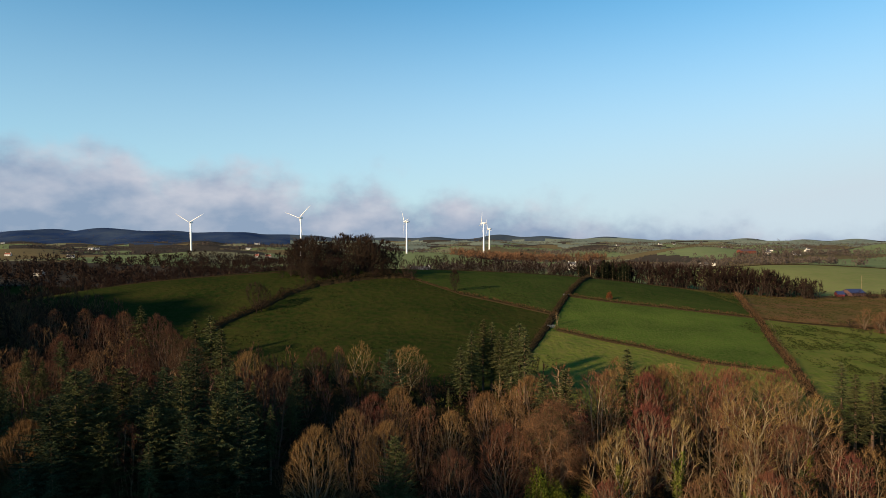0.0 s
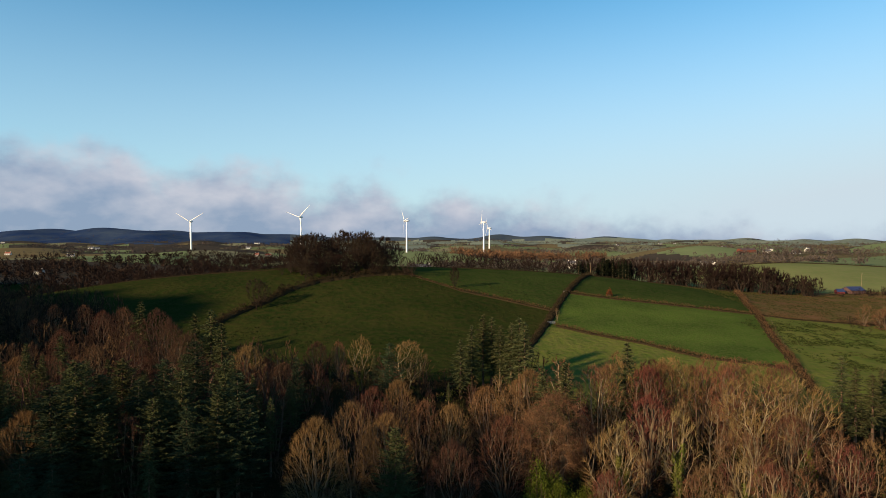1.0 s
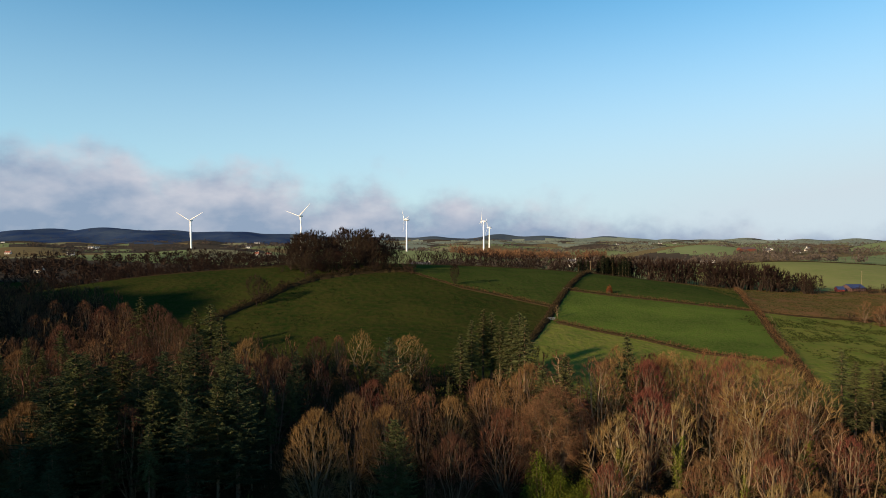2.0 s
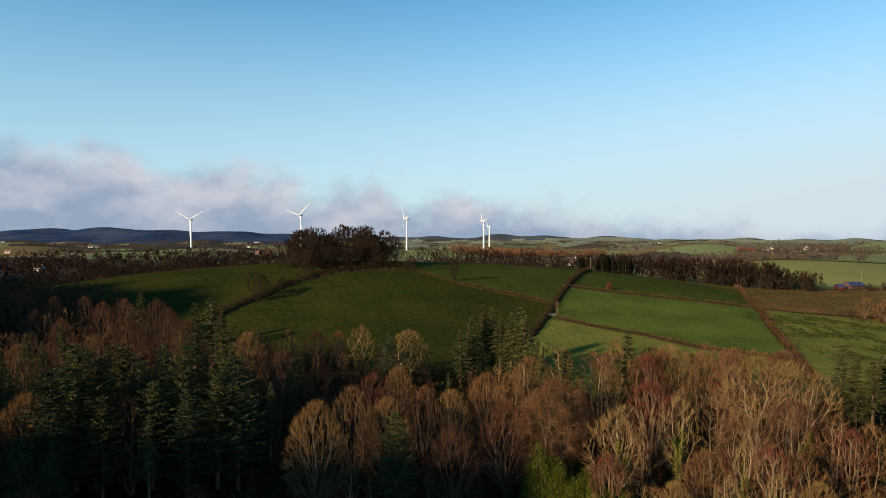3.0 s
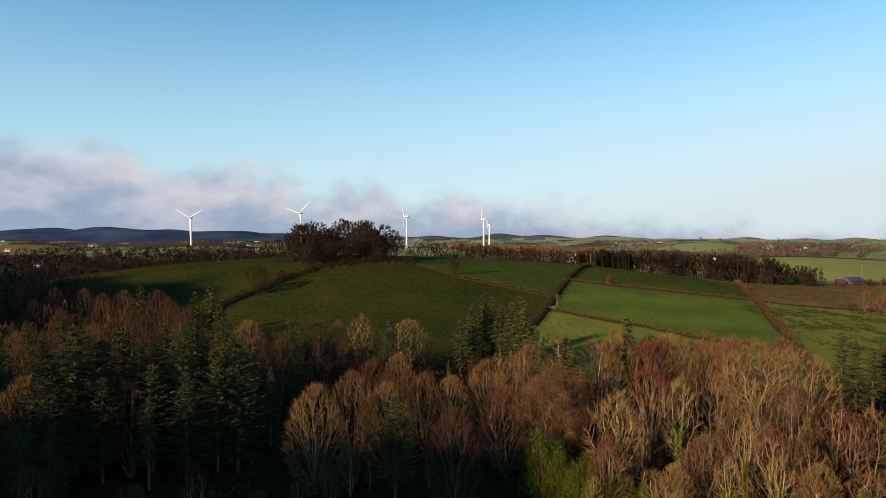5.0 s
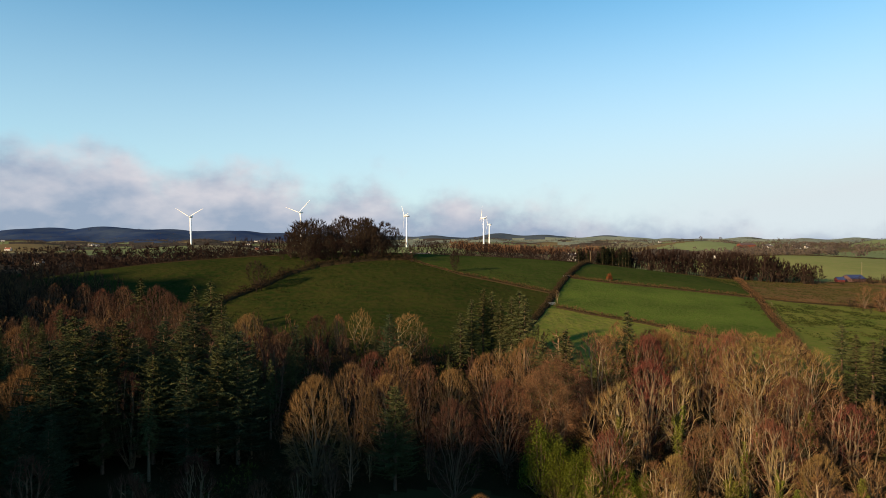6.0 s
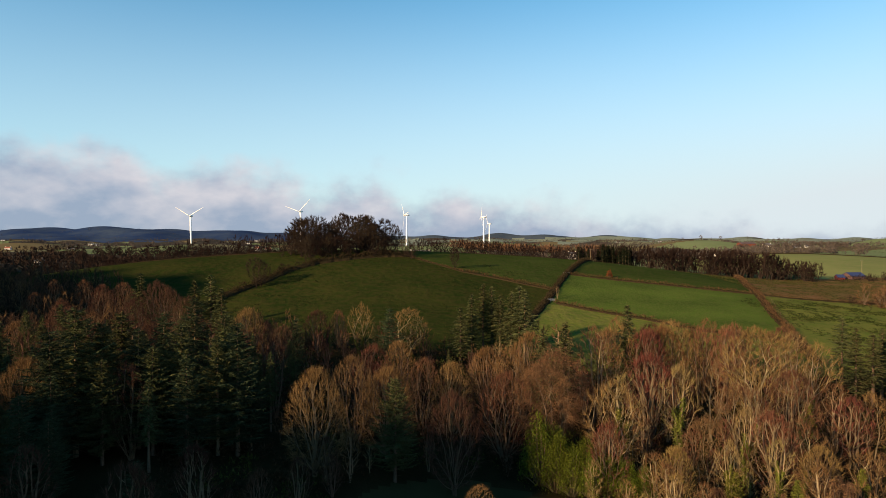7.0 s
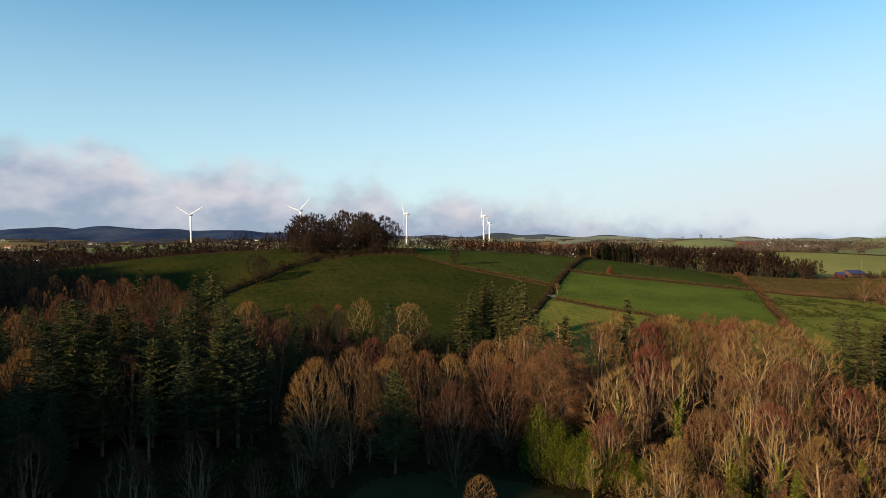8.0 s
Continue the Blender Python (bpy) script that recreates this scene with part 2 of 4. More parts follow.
BLUE_SHEET = surface("blue_sheet_roof", [(0.020, 0.028, 0.080), (0.026, 0.038, 0.100), (0.018, 0.025, 0.060)], 0.1, 1.0, rough=0.7)
BROWN_SHEET = surface("brown_sheet_roof", [(0.085, 0.045, 0.040), (0.10, 0.055, 0.045), (0.07, 0.04, 0.035)], 0.1, 1.0, rough=0.7)
RED_SHEET = surface("red_sheet_wall", [(0.12, 0.018, 0.018), (0.15, 0.024, 0.022), (0.09, 0.018, 0.015)], 0.1, 1.0, rough=0.7)
GREY_METAL = surface("galvanised_steel", [(0.42, 0.43, 0.44), (0.5, 0.5, 0.5), (0.35, 0.35, 0.35)], 0.5, 4.0, rough=0.5, metal=0.6)
GLASS_DARK = surface("dark_window_glass", [(0.02, 0.025, 0.03), (0.03, 0.035, 0.04), (0.02, 0.02, 0.02)], 0.5, 2.0, rough=0.08)


# ---------------------------------------------------------------- terrain
# -- terrain --
def smooth(a, b, v):
    t = np.clip((v - a) / (b - a), 0, 1)
    return t * t * (3 - 2 * t)


BUMPS = [(20, 120, 55, -12.2), (-60, 170, 60, 13.0), (90, 130, 70, 4.0), (-110, 240, 70, -5.6), (0, 250, 70, -2.7),
         (110, 270, 80, -2.2), (200, 300, 90, -5.6), (-35, 350, 70, 15.5), (50, 350, 70, -7.8), (110, 390, 80, 13.0),
         (20, 440, 80, 8.1), (-150, 350, 70, 12.0), (-210, 340, 60, 7.0), (210, 440, 90, -5.6), (-250, 380, 110, -2.3), (120, 200, 70, 3.0),
         (-90, 300, 60, -8.5), (340, 650, 95, 10.5), (330, 930, 70, 9.0), (520, 960, 80, 9.0),
         (760, 1150, 110, 10.0), (760, 860, 90, 7.0), (480, 1250, 90, 8.0), (-360, 930, 80, 7.0), (-150, 860, 60, 5.0), (-600, 960, 90, 7.0), (1000, 1400, 120, 11.0), (-275, 385, 62, -13.0), (-95, 395, 45, 3.0), (375, 905, 85, -10.0), (280, 705, 35, -3.5)]
HILLS = [(-2700, 4500, 1150, 400, 96.0), (-1500, 4700, 900, 350, 50.0), (370, 4700, 300, 250, 23.0), (900, 4800, 900, 260, 32.0),
         (-200, 4800, 700, 260, 28.0), (2600, 4700, 1500, 300, 22.0)]


def ground_z(x, y):
    """Height of the land: a wooded hollow, a pasture hill beyond it, rolling farmland, far hills, and an unseen hill
    added behind the camera to cast shade.
    """
    x, y = np.asarray(x, float), np.asarray(y, float)
    z = 5 + 22 * smooth(110, 340, y)
    for a, b, r, h in BUMPS:
        z = z + h * np.exp(-((x - a) ** 2 + (y - b) ** 2) / (2 * r * r))
    far = smooth(560, 1100, y)
    z = z + far * (5 + 11.0 * np.sin(x / 97 + y / 140 + 1.0) * np.sin(y / 118 - x / 300) + 4.5 * np.sin(x / 61 - y / 83 + 2.0))
    farther = smooth(1500, 3600, y)
    z = z + farther * (5 + 9 * np.sin(x / 230 + 0.6) * np.sin(y / 210 + x / 900) + 5 * np.sin(x / 120 + y / 170))
    for a, b, rx, ry, h in HILLS:
        z = z + h * np.exp(-((x - a) / rx) ** 2 - ((y - b) / ry) ** 2)
    u, v = 0.669 * x - 0.743 * y, 0.743 * x + 0.669 * y
    # crest of the unseen hill, raised and notched to place shade on wood and fields
    crest = 52 + 16 * smooth(40, -80, u) - 8 * smooth(-110, -145, u) + 4 * smooth(-215, -260, u) + 38 * smooth(-262, -320, u) - 30 * smooth(-320, -420, u) - 30 * smooth(60, 400, u)
    crest = crest + 6 * np.exp(-((u + 118) / 17) ** 2) + 18 * np.exp(-((u + 161) / 8) ** 2) + 3 * np.exp(-((u + 107) / 7) ** 2) + 6 * np.exp(-((u + 97) / 6) ** 2) - 14 * smooth(-97, -86, u) * smooth(-50, -60, u) - 8 * smooth(-95, -86, u) * smooth(-66, -72, u)
    crest = crest + 4 * np.sin(u / 5.1) * np.sin(u / 17.0) + 2 * np.sin(u / 2.3 + 1)
    return z + crest * np.exp(-((v + 130) / 62) ** 2) * smooth(-900, -600, u)


def wood_edge(x):
    """How far the wood reaches towards the fields."""
    return np.interp(x, [-420, -160, -110, -85, -40, 30, 60, 120, 260, 420], [330, 296, 250, 226, 212, 206, 186, 183, 190, 200])
# -- terrain end --


# ---------------------------------------------------------------- mesh tools
class Shell:
    """Vertices and faces of one mesh, gathered bit by bit."""

    def __init__(self):
        self.v, self.f = [], []

    def tube(self, pts, radii, sides=4, cap=True):
        base = len(self.v)
        pts = [Vector(p) for p in pts]
        for i, p in enumerate(pts):
            d = (pts[min(i + 1, len(pts) - 1)] - pts[max(i - 1, 0)]).normalized()
            a = d.cross(Vector((0, 0, 1)) if abs(d.z) < 0.9 else Vector((1, 0, 0))).normalized()
            b = d.cross(a)
            for k in range(sides):
                t = 2 * math.pi * k / sides
                self.v.append(tuple(p + (a * math.cos(t) + b * math.sin(t)) * radii[i]))
        for i in range(len(pts) - 1):
            for k in range(sides):
                o, n = base + i * sides, (k + 1) % sides
                self.f.append((o + k, o + n, o + sides + n, o + sides + k))
        if cap:
            self.f.append(tuple(base + (len(pts) - 1) * sides + k for k in range(sides)))
            self.f.append(tuple(base + k for k in reversed(range(sides))))

    def blade(self, p, d, length, width, rng):
        """A twig or a spray of needles: a narrow three-cornered sliver."""
        s = Vector((rng.gauss(0, 1), rng.gauss(0, 1), rng.gauss(0, 1))).cross(d).normalized() * width * 0.5
        b = len(self.v)
        self.v += [tuple(p - s), tuple(p + s), tuple(p + d * length)]
        self.f.append((b, b + 1, b + 2))

    def ribbon(self, p, q, wp, wq, rng):
        """A thin branch as a narrow tapering strip."""
        s = Vector((rng.gauss(0, 1), rng.gauss(0, 1), rng.gauss(0, 1))).cross(q - p).normalized()
        b = len(self.v)
        self.v += [tuple(p - s * wp), tuple(p + s * wp), tuple(q + s * wq), tuple(q - s * wq)]
        self.f.append((b, b + 1, b + 2, b + 3))

    def leaf(self, p, n, size, rng):
        a = n.cross(Vector((rng.gauss(0, 1), rng.gauss(0, 1), rng.gauss(0, 1)))).normalized() * size
        c = n.cross(a).normalized() * size * 0.6
        b = len(self.v)
        self.v += [tuple(p - a), tuple(p + c), tuple(p + a), tuple(p - c)]
        self.f.append((b, b + 1, b + 2, b + 3))

    def box(self, x0, y0, z0, x1, y1, z1):
        b = len(self.v)
        self.v += [(x, y, z) for z in (z0, z1) for x, y in ((x0, y0), (x1, y0), (x1, y1), (x0, y1))]
        for f in ((3, 2, 1, 0), (4, 5, 6, 7), (0, 1, 5, 4), (1, 2, 6, 5), (2, 3, 7, 6), (3, 0, 4, 7)):
            self.f.append(tuple(b + i for i in f))

    def mesh(self, name, material, flat=True):
        me = bpy.data.meshes.new(name)
        me.from_pydata(self.v, [], self.f)
        me.materials.append(material)
        if not flat:
            me.polygons.foreach_set("use_smooth", [True] * len(me.polygons))
        me.update()
        return me


def part(name, shell, material, parent, label="", flat=True):
    ob = new(name, shell.mesh(name, material, flat))
    ob.parent = parent
    return tagged(ob, label)


def thing(name, label, category, group="", kind=""):
    return tagged(new(name), label, category, group, kind)


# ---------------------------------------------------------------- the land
FIELD_MATS = [LITTER, GRASS, GRASS_SHADE, ROUGH, LAWN, FAR_GREEN, FAR_OLIVE, FAR_BROWN, FAR_DARK, HAZE_MOOR, FAR_BRIGHT, GRASS_DIM, FAR_HAZE, MEADOW, HAZE_MOOR_FIELD]
MAIN_HEDGE = [(21, 214), (27, 232), (35.4, 254.3), (47.3, 285.7), (64.4, 335.4), (93.9, 416.4), (104, 446)]
RIGHT_HEDGE = [(117, 198), (128, 228), (132.8, 242.4), (141.1, 269.5), (156.4, 313.3), (164, 340), (200, 432)]
CELL = 135.0


def far_cell(x, y):
    """Which field of the far patchwork a place lies in: a leaning grid with every other row shifted and its lines bent."""
    p = x * 0.94 + y * 0.34 + 22 * np.sin(y / 170)
    q = y * 0.94 - x * 0.34 + 26 * np.sin(x / 210)
    j = np.floor(q / CELL)
    i = np.floor((p + (j % 3) * 47) / (CELL * 1.35))
    return i, j


def land_use(x, y):
    main_x = np.interp(y, [p[1] for p in MAIN_HEDGE], [p[0] for p in MAIN_HEDGE])
    right_x = np.interp(y, [p[1] for p in RIGHT_HEDGE], [p[0] for p in RIGHT_HEDGE])
    # left of the main hedge the darker grass stands in for shade
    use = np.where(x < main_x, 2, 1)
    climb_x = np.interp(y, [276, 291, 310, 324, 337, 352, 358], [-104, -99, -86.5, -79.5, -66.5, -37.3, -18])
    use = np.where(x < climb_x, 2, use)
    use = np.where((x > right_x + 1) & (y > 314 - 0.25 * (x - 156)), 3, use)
    # upper fields take the dimmed grass in place of weaker sun
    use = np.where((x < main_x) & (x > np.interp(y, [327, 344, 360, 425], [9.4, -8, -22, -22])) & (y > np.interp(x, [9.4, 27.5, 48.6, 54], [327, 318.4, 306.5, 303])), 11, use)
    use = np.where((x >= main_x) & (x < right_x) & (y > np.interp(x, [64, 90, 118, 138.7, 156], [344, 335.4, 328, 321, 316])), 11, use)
    use = np.where((x >= main_x) & (x < 130) & (y < np.interp(x, [50, 67, 82, 98, 124], [280, 268.5, 258.4, 240, 226])), 13, use)
    use = np.where((x > right_x) & (use == 1), 13, use)
    use = np.where((y > 425) & (use != 3) & (x > -95), 11, use)
    use = np.where(y < wood_edge(x), 0, use)
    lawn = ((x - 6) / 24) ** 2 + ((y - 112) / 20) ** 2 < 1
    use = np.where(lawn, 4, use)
    i, j = far_cell(x, y)
    r = np.abs(np.sin(i * 12.9898 + j * 78.233) * 43758.5453) % 1.0
    far = np.where(r < 0.48, 5, np.where(r < 0.74, 6, np.where(r < 0.84, 7, 8)))
    use = np.where((y > 520) | (np.abs(x) > 430), far, use)
    use = np.where((x < -0.22 * y) & (y > 700) & (y < 1000) & (r < 0.40), 8, use)
    # left farmland: mostly dark and brown fields, cloud shade put into land colours
    use = np.where((x < -0.22 * y) & (y >= 820), np.where(r < 0.12, 5, np.where(r < 0.22, 6, np.where(r < 0.46, 7, 8))), use)
    use = np.where((y > 520) & (x > 0.36 * y + 20) & (x < 620) & ((y < 600) | (((x - 380) / 230) ** 2 + ((y - 600) / 80) ** 2 < 1)), 10, use)
    # the left hill in its haze-blue moor colour
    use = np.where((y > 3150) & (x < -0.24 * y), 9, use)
    use = np.where((x < -0.18 * y) & (y > 520) & (y < 820), 8, use)
    # with distance more fields take the haze-paled grass
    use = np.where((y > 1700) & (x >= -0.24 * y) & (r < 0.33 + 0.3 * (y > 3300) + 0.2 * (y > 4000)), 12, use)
    use = np.where((y > 452) & (y <= 520) & (x > 180), 10, use)
    # far hilltops in the haze-blue moorside colour
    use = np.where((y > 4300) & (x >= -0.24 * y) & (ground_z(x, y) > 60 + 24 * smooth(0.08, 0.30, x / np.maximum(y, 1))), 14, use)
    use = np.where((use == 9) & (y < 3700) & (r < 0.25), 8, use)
    use = np.where(y < 60, 8, use)
    return use


def build_land():
    ang = np.concatenate([np.linspace(-180, -44, 60)[:-1], np.linspace(-44, 44, 241), np.linspace(44, 180, 60)[1:-1]])
    rad = np.concatenate([np.linspace(6, 90, 14)[:-1], 90 * (6500 / 90) ** (np.linspace(0, 1, 330))])
    A, R = np.meshgrid(np.radians(ang), rad)
    X, Y = R * np.sin(A), R * np.cos(A)
    Z = ground_z(X, Y)
    nr, na = X.shape
    verts = np.stack([X, Y, Z], -1).reshape(-1, 3)
    idx = np.arange(nr * na).reshape(nr, na)
    nxt = np.roll(idx, -1, axis=1)
    faces = np.stack([idx[:-1], nxt[:-1], nxt[1:], idx[1:]], -1)[:, :, ::-1].reshape(-1, 4)
    me = bpy.data.meshes.new("ground")
    cap = tuple(idx[0])
    me.from_pydata(verts.tolist(), [], faces.tolist() + [cap[::-1]])
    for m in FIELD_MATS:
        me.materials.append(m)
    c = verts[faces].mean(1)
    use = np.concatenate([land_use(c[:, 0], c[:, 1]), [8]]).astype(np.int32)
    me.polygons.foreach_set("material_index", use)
    me.polygons.foreach_set("use_smooth", [True] * len(me.polygons))
    me.update()
    return tagged(new("ground", me), "green pastures, woodland floor and rolling winter farmland", "ground", kind="structure")


build_land()


# ---------------------------------------------------------------- trees
def branch_net(points, stems, gather):
    """Joins scattered crown points to a few stems: each one to the place that makes its own way and the whole way to the root short.
    Returns the nodes, each one's parent, and how many ends hang on it."""
    pos, par, way = [], [], []
    for line in stems:
        for k, p in enumerate(line):
            par.append(-1 if k == 0 else len(pos) - 1)
            way.append(0.0 if k == 0 else way[-1] + (p - line[k - 1]).length)
            pos.append(p)
    own = len(pos)
    free = np.array([tuple(p) for p in points])
    cost, near = np.full(len(free), 1e9), np.zeros(len(free), int)

    def offer(k):
        gap = free - np.array(pos[k])
        c = np.linalg.norm(gap, axis=1) + gather * way[k] + 0.9 * np.maximum(0.0, 0.15 - gap[:, 2])
        better = c < cost
        cost[better], near[better] = c[better], k

    for k in range(own):
        if par[k] >= 0:
            offer(k)
    for _ in range(len(free)):
        i = int(np.argmin(cost))
        k = int(near[i])
        p = Vector(free[i])
        par.append(k)
        way.append(way[k] + (p - pos[k]).length)
        pos.append(p)
        free[i] = (1e6, 1e6, 1e6)
        cost[i] = 1e12
        offer(len(pos) - 1)
        cost[i] = 1e12
    ends = [0] * len(pos)
    child = [0] * len(pos)
    for k in range(len(pos) - 1, -1, -1):
        ends[k] = max(ends[k], 1)
        if par[k] >= 0:
            ends[par[k]] += ends[k]
            child[par[k]] += 1
    return pos, par, ends, child, own


# crown's foot and widest level as shares of the height, stems, share of the height they reach, gathering, rise of the twigs, lumpiness
TREE_FORMS = {"dome": (0.08, 0.32, 8, 0.58, 0.70, 0.12, 0.18), "bush": (0.04, 0.42, 5, 0.55, 0.60, 0.35, 0.22), "round": (0.20, 0.56, 2, 0.50, 0.50, 0.10, 0.28),
              "vase": (0.16, 0.66, 4, 0.58, 0.70, 0.22, 0.24), "open": (0.24, 0.52, 2, 0.42, 0.30, 0.06, 0.34), "pole": (0.18, 0.60, 3, 0.90, 0.45, 0.26, 0.28)}


def bare_tree(seed, height, width, form, ends, twigs, mat, bark, label, category="tree", ivy=0.0, twig=1.0, stems=0, weep=0.0, thick=1.0):
    """A leafless broadleaf: stems and the net of branches in one mesh, the fine twigs in another, and ivy where it climbs."""
    rng = random.Random(seed)
    root = thing("bare_tree", label, category, "trees of the winter landscape")
    wood, fine, green = Shell(), Shell(), Shell()
    foot, wide, usual, reach, gather, up, lump = TREE_FORMS[form]
    stems = stems or usual
    r0 = 0.011 * height + 0.05
    lobes = [(Vector((rng.gauss(0, 1), rng.gauss(0, 1), rng.gauss(0.3, 0.7))).normalized(), rng.uniform(0.4, 1.0)) for k in range(9)]

    def profile(s):
        return (1 - ((s - wide) / (1 - wide)) ** 2.0) ** 0.5 if s > wide else 1 - 0.62 * ((wide - s) / wide) ** 1.6

    def crown_point(outer):
        s = rng.random() ** 0.8
        az = rng.uniform(0, 6.283)
        d = Vector((math.cos(az) * (1 - 0.5 * s), math.sin(az) * (1 - 0.5 * s), 2.0 * (s - 0.4))).normalized()
        swell = 1 - lump + lump * 1.35 * max(d.dot(q) * w for q, w in lobes)
        r = width * 0.5 * profile(s) * swell * (rng.random() ** 0.42 if not outer else rng.uniform(0.86, 1.03))
        top = 1 - (1 - swell) * 0.55
        return Vector((math.cos(az) * r, math.sin(az) * r, height * (foot + (1 - foot) * s * top)))

    lines = []
    for k in range(stems):
        az = 2.4 * k + rng.uniform(-0.4, 0.4)
        out = Vector((math.cos(az), math.sin(az), 0))
        h = height * reach * (1.0 if k == 0 else rng.uniform(0.72, 1.0))
        far = width * (0.26 if form != "pole" else 0.20) * rng.uniform(0.55, 1.0) * (stems > 1)
        a = out * (0.06 + 0.25 * (stems > 1)) * rng.random() + Vector((0, 0, -0.8))
        bow = Vector((rng.gauss(0, 0.30), rng.gauss(0, 0.30), 0))
        n = max(4, int(h / 1.5))
        lines.append([a + out * far * (t ** 1.5) + bow * math.sin(3.1 * t) * 1.3 + Vector((rng.gauss(0, 0.07), rng.gauss(0, 0.07), (h + 0.8) * t)) for t in (i / n for i in range(n + 1))])
    n = int(ends * (1.9 if twig < 1.4 else 1.3))
    pos, par, load, child, own = branch_net([crown_point(i % 3 == 0) for i in range(n)], lines, gather)
    # straighten the branches between their forks
    mean = [Vector() for p in pos]
    for k in range(own, len(pos)):
        mean[par[k]] += pos[k]
    for _ in range(2):
        pos = [p if k < own or child[k] == 0 else p * 0.45 + (pos[par[k]] + mean[k] / child[k]) * 0.275 for k, p in enumerate(pos)]
    tip = r0 * 0.85 / max(load[0], 2) ** 0.66
    rad = [max(tip * c ** 0.66, 0.013 * twig) for c in load]
    for k in range(len(pos)):
        if par[k] < 0:
            continue
        a, b = pos[par[k]], pos[k]
        ra, rb = min(rad[par[k]], rad[k] * 1.5), rad[k]
        if rad[k] > (0.045 if twig == 1.0 else 0.12):
            wood.tube([a, b], [ra * (1.3 if par[par[k]] < 0 and k < own else 1.0), rb], 5 if rad[k] > 0.12 and twig == 1.0 else 3, False)
        else:
            wood.ribbon(a, b, ra * 1.1, rb * 0.9, rng)
    pick = []
    for k in range(own, len(pos)):
        pick += [k] * (5 if child[k] == 0 else 2 if load[k] < 5 else 1)
    middle = Vector((0, 0, height * (foot + 0.35 * (1 - foot))))
    for n in range(int(twigs * (0.85 if twig == 1.0 else 1.0))):
        k = pick[(n * 7919 + rng.randrange(3)) % len(pick)]
        a, b = pos[par[k]], pos[k]
        s = a.lerp(b, rng.uniform(0.35, 1.0))
        e = (b - a).normalized() * 0.45 + (s - middle).normalized() * 0.6 + Vector((rng.gauss(0, 0.27), rng.gauss(0, 0.27), rng.gauss(up - weep, 0.27)))
        fine.blade(s, e.normalized(), rng.uniform(0.55, 1.6) * twig ** 0.8 * (1 + 1.2 * weep), rng.uniform(0.020, 0.040) * twig * thick * (1.0 if twig == 1.0 else 1.15), rng)
    if ivy:
        for n in range(int(1000 * ivy)):
            line = lines[n % min(len(lines), 3)]
            t = rng.random() ** 0.8 * (len(line) - 1.01) * 0.8
            i = int(t)
            a = rng.uniform(0, 6.283)
            r = r0 * 0.5 + abs(rng.gauss(0, 0.36)) * (1.1 - 0.6 * t / len(line))
            p = line[i].lerp(line[i + 1], t - i) + Vector((math.cos(a) * r, math.sin(a) * r, rng.gauss(0, 0.2)))
            nrm = Vector((math.cos(a), math.sin(a), rng.gauss(0.35, 0.4))).normalized()
            green.leaf(p, nrm, rng.uniform(0.10, 0.24), rng)
        part("ivy", green, IVY, root, "yellow-green ivy climbing the trunk")
    part("trunk", wood, bark, root)
    part("crown", fine, mat, root, "bare winter twigs")
    return root


def conifer(seed, height, width, mat, label, bare=0.12, whorl=0.62, droop=0.25, dense=1.0, power=0.85, ragged=0.34, spray=1.0):
    """A spruce or fir: a straight trunk with tiers of drooping boughs, each a feathered fan of sprays."""
    rng = random.Random(seed)
    root = thing("conifer", label, "conifer tree", "conifers of the wood")
    wood, fine = Shell(), Shell()
    r0 = 0.012 * height + 0.05
    wood.tube([Vector((0, 0, -0.8)), Vector((0, 0, height * 0.4)), Vector((0, 0, height * 0.97))], [r0 * 1.15, r0 * 0.75, 0.03], 6)
    z = bare * height
    for k in range(5):
        a = rng.uniform(0, 6.283)
        p = Vector((0, 0, rng.uniform(0.05, bare + 0.03) * height))
        q = p + Vector((math.cos(a), math.sin(a), -0.15)) * width * rng.uniform(0.08, 0.2)
        wood.tube([p, q], [0.05, 0.012], 3, False)
    while z < height * 0.985:
        s = (z - bare * height) / (height * (1 - bare))
        reach = width * 0.5 * ((1 - s) ** power) * min(1.0, 0.55 + 2.2 * s) + 0.15
        n = 7 if s < 0.8 else 5
        for k in range(n):
            if rng.random() < 0.13:
                continue
            a = 6.283 * (k + rng.uniform(-0.4, 0.4)) / n + z
            L = reach * rng.uniform(0.85 - ragged, 0.92 + ragged)
            out = Vector((math.cos(a), math.sin(a), 0))
            side = Vector((-out.y, out.x, 0))
            p0 = Vector((0, 0, z + rng.uniform(-0.5, 0.5) * whorl))
            lift = 0.22 * s + rng.uniform(-0.16, 0.14)
            pts = [p0 + out * L * t + Vector((0, 0, L * (lift * t - droop * t * t + 0.10 * t ** 4))) for t in (0, 0.35, 0.7, 1.0)]
            wood.ribbon(pts[0], pts[1], 0.05, 0.03, rng)
            wood.ribbon(pts[1], pts[2], 0.03, 0.012, rng)
            m = max(4, int((5 + L * 3.2) * dense))
            for i in range(m):
                t = 0.12 + 0.88 * (i + rng.random()) / m
                f = t * 3
                j = min(int(f), 2)
                p = pts[j].lerp(pts[j + 1], f - j)
                w = (0.42 + 0.16 * L) * (1.15 - t) + 0.18
                sgn = 1 if i % 2 else -1
                d = (side * sgn * rng.uniform(0.6, 1.0) + out * rng.uniform(0.5, 0.9) + Vector((0, 0, rng.uniform(-0.75, 0.25)))).normalized()
                fine.blade(p, d, w * rng.uniform(0.7, 1.3), rng.uniform(0.13, 0.28) * spray, rng)
            fine.blade(pts[2], (pts[3] - pts[2]).normalized(), L * 0.34 + 0.2, 0.24, rng)
        for k in range(5):
            a = rng.uniform(0, 6.283)
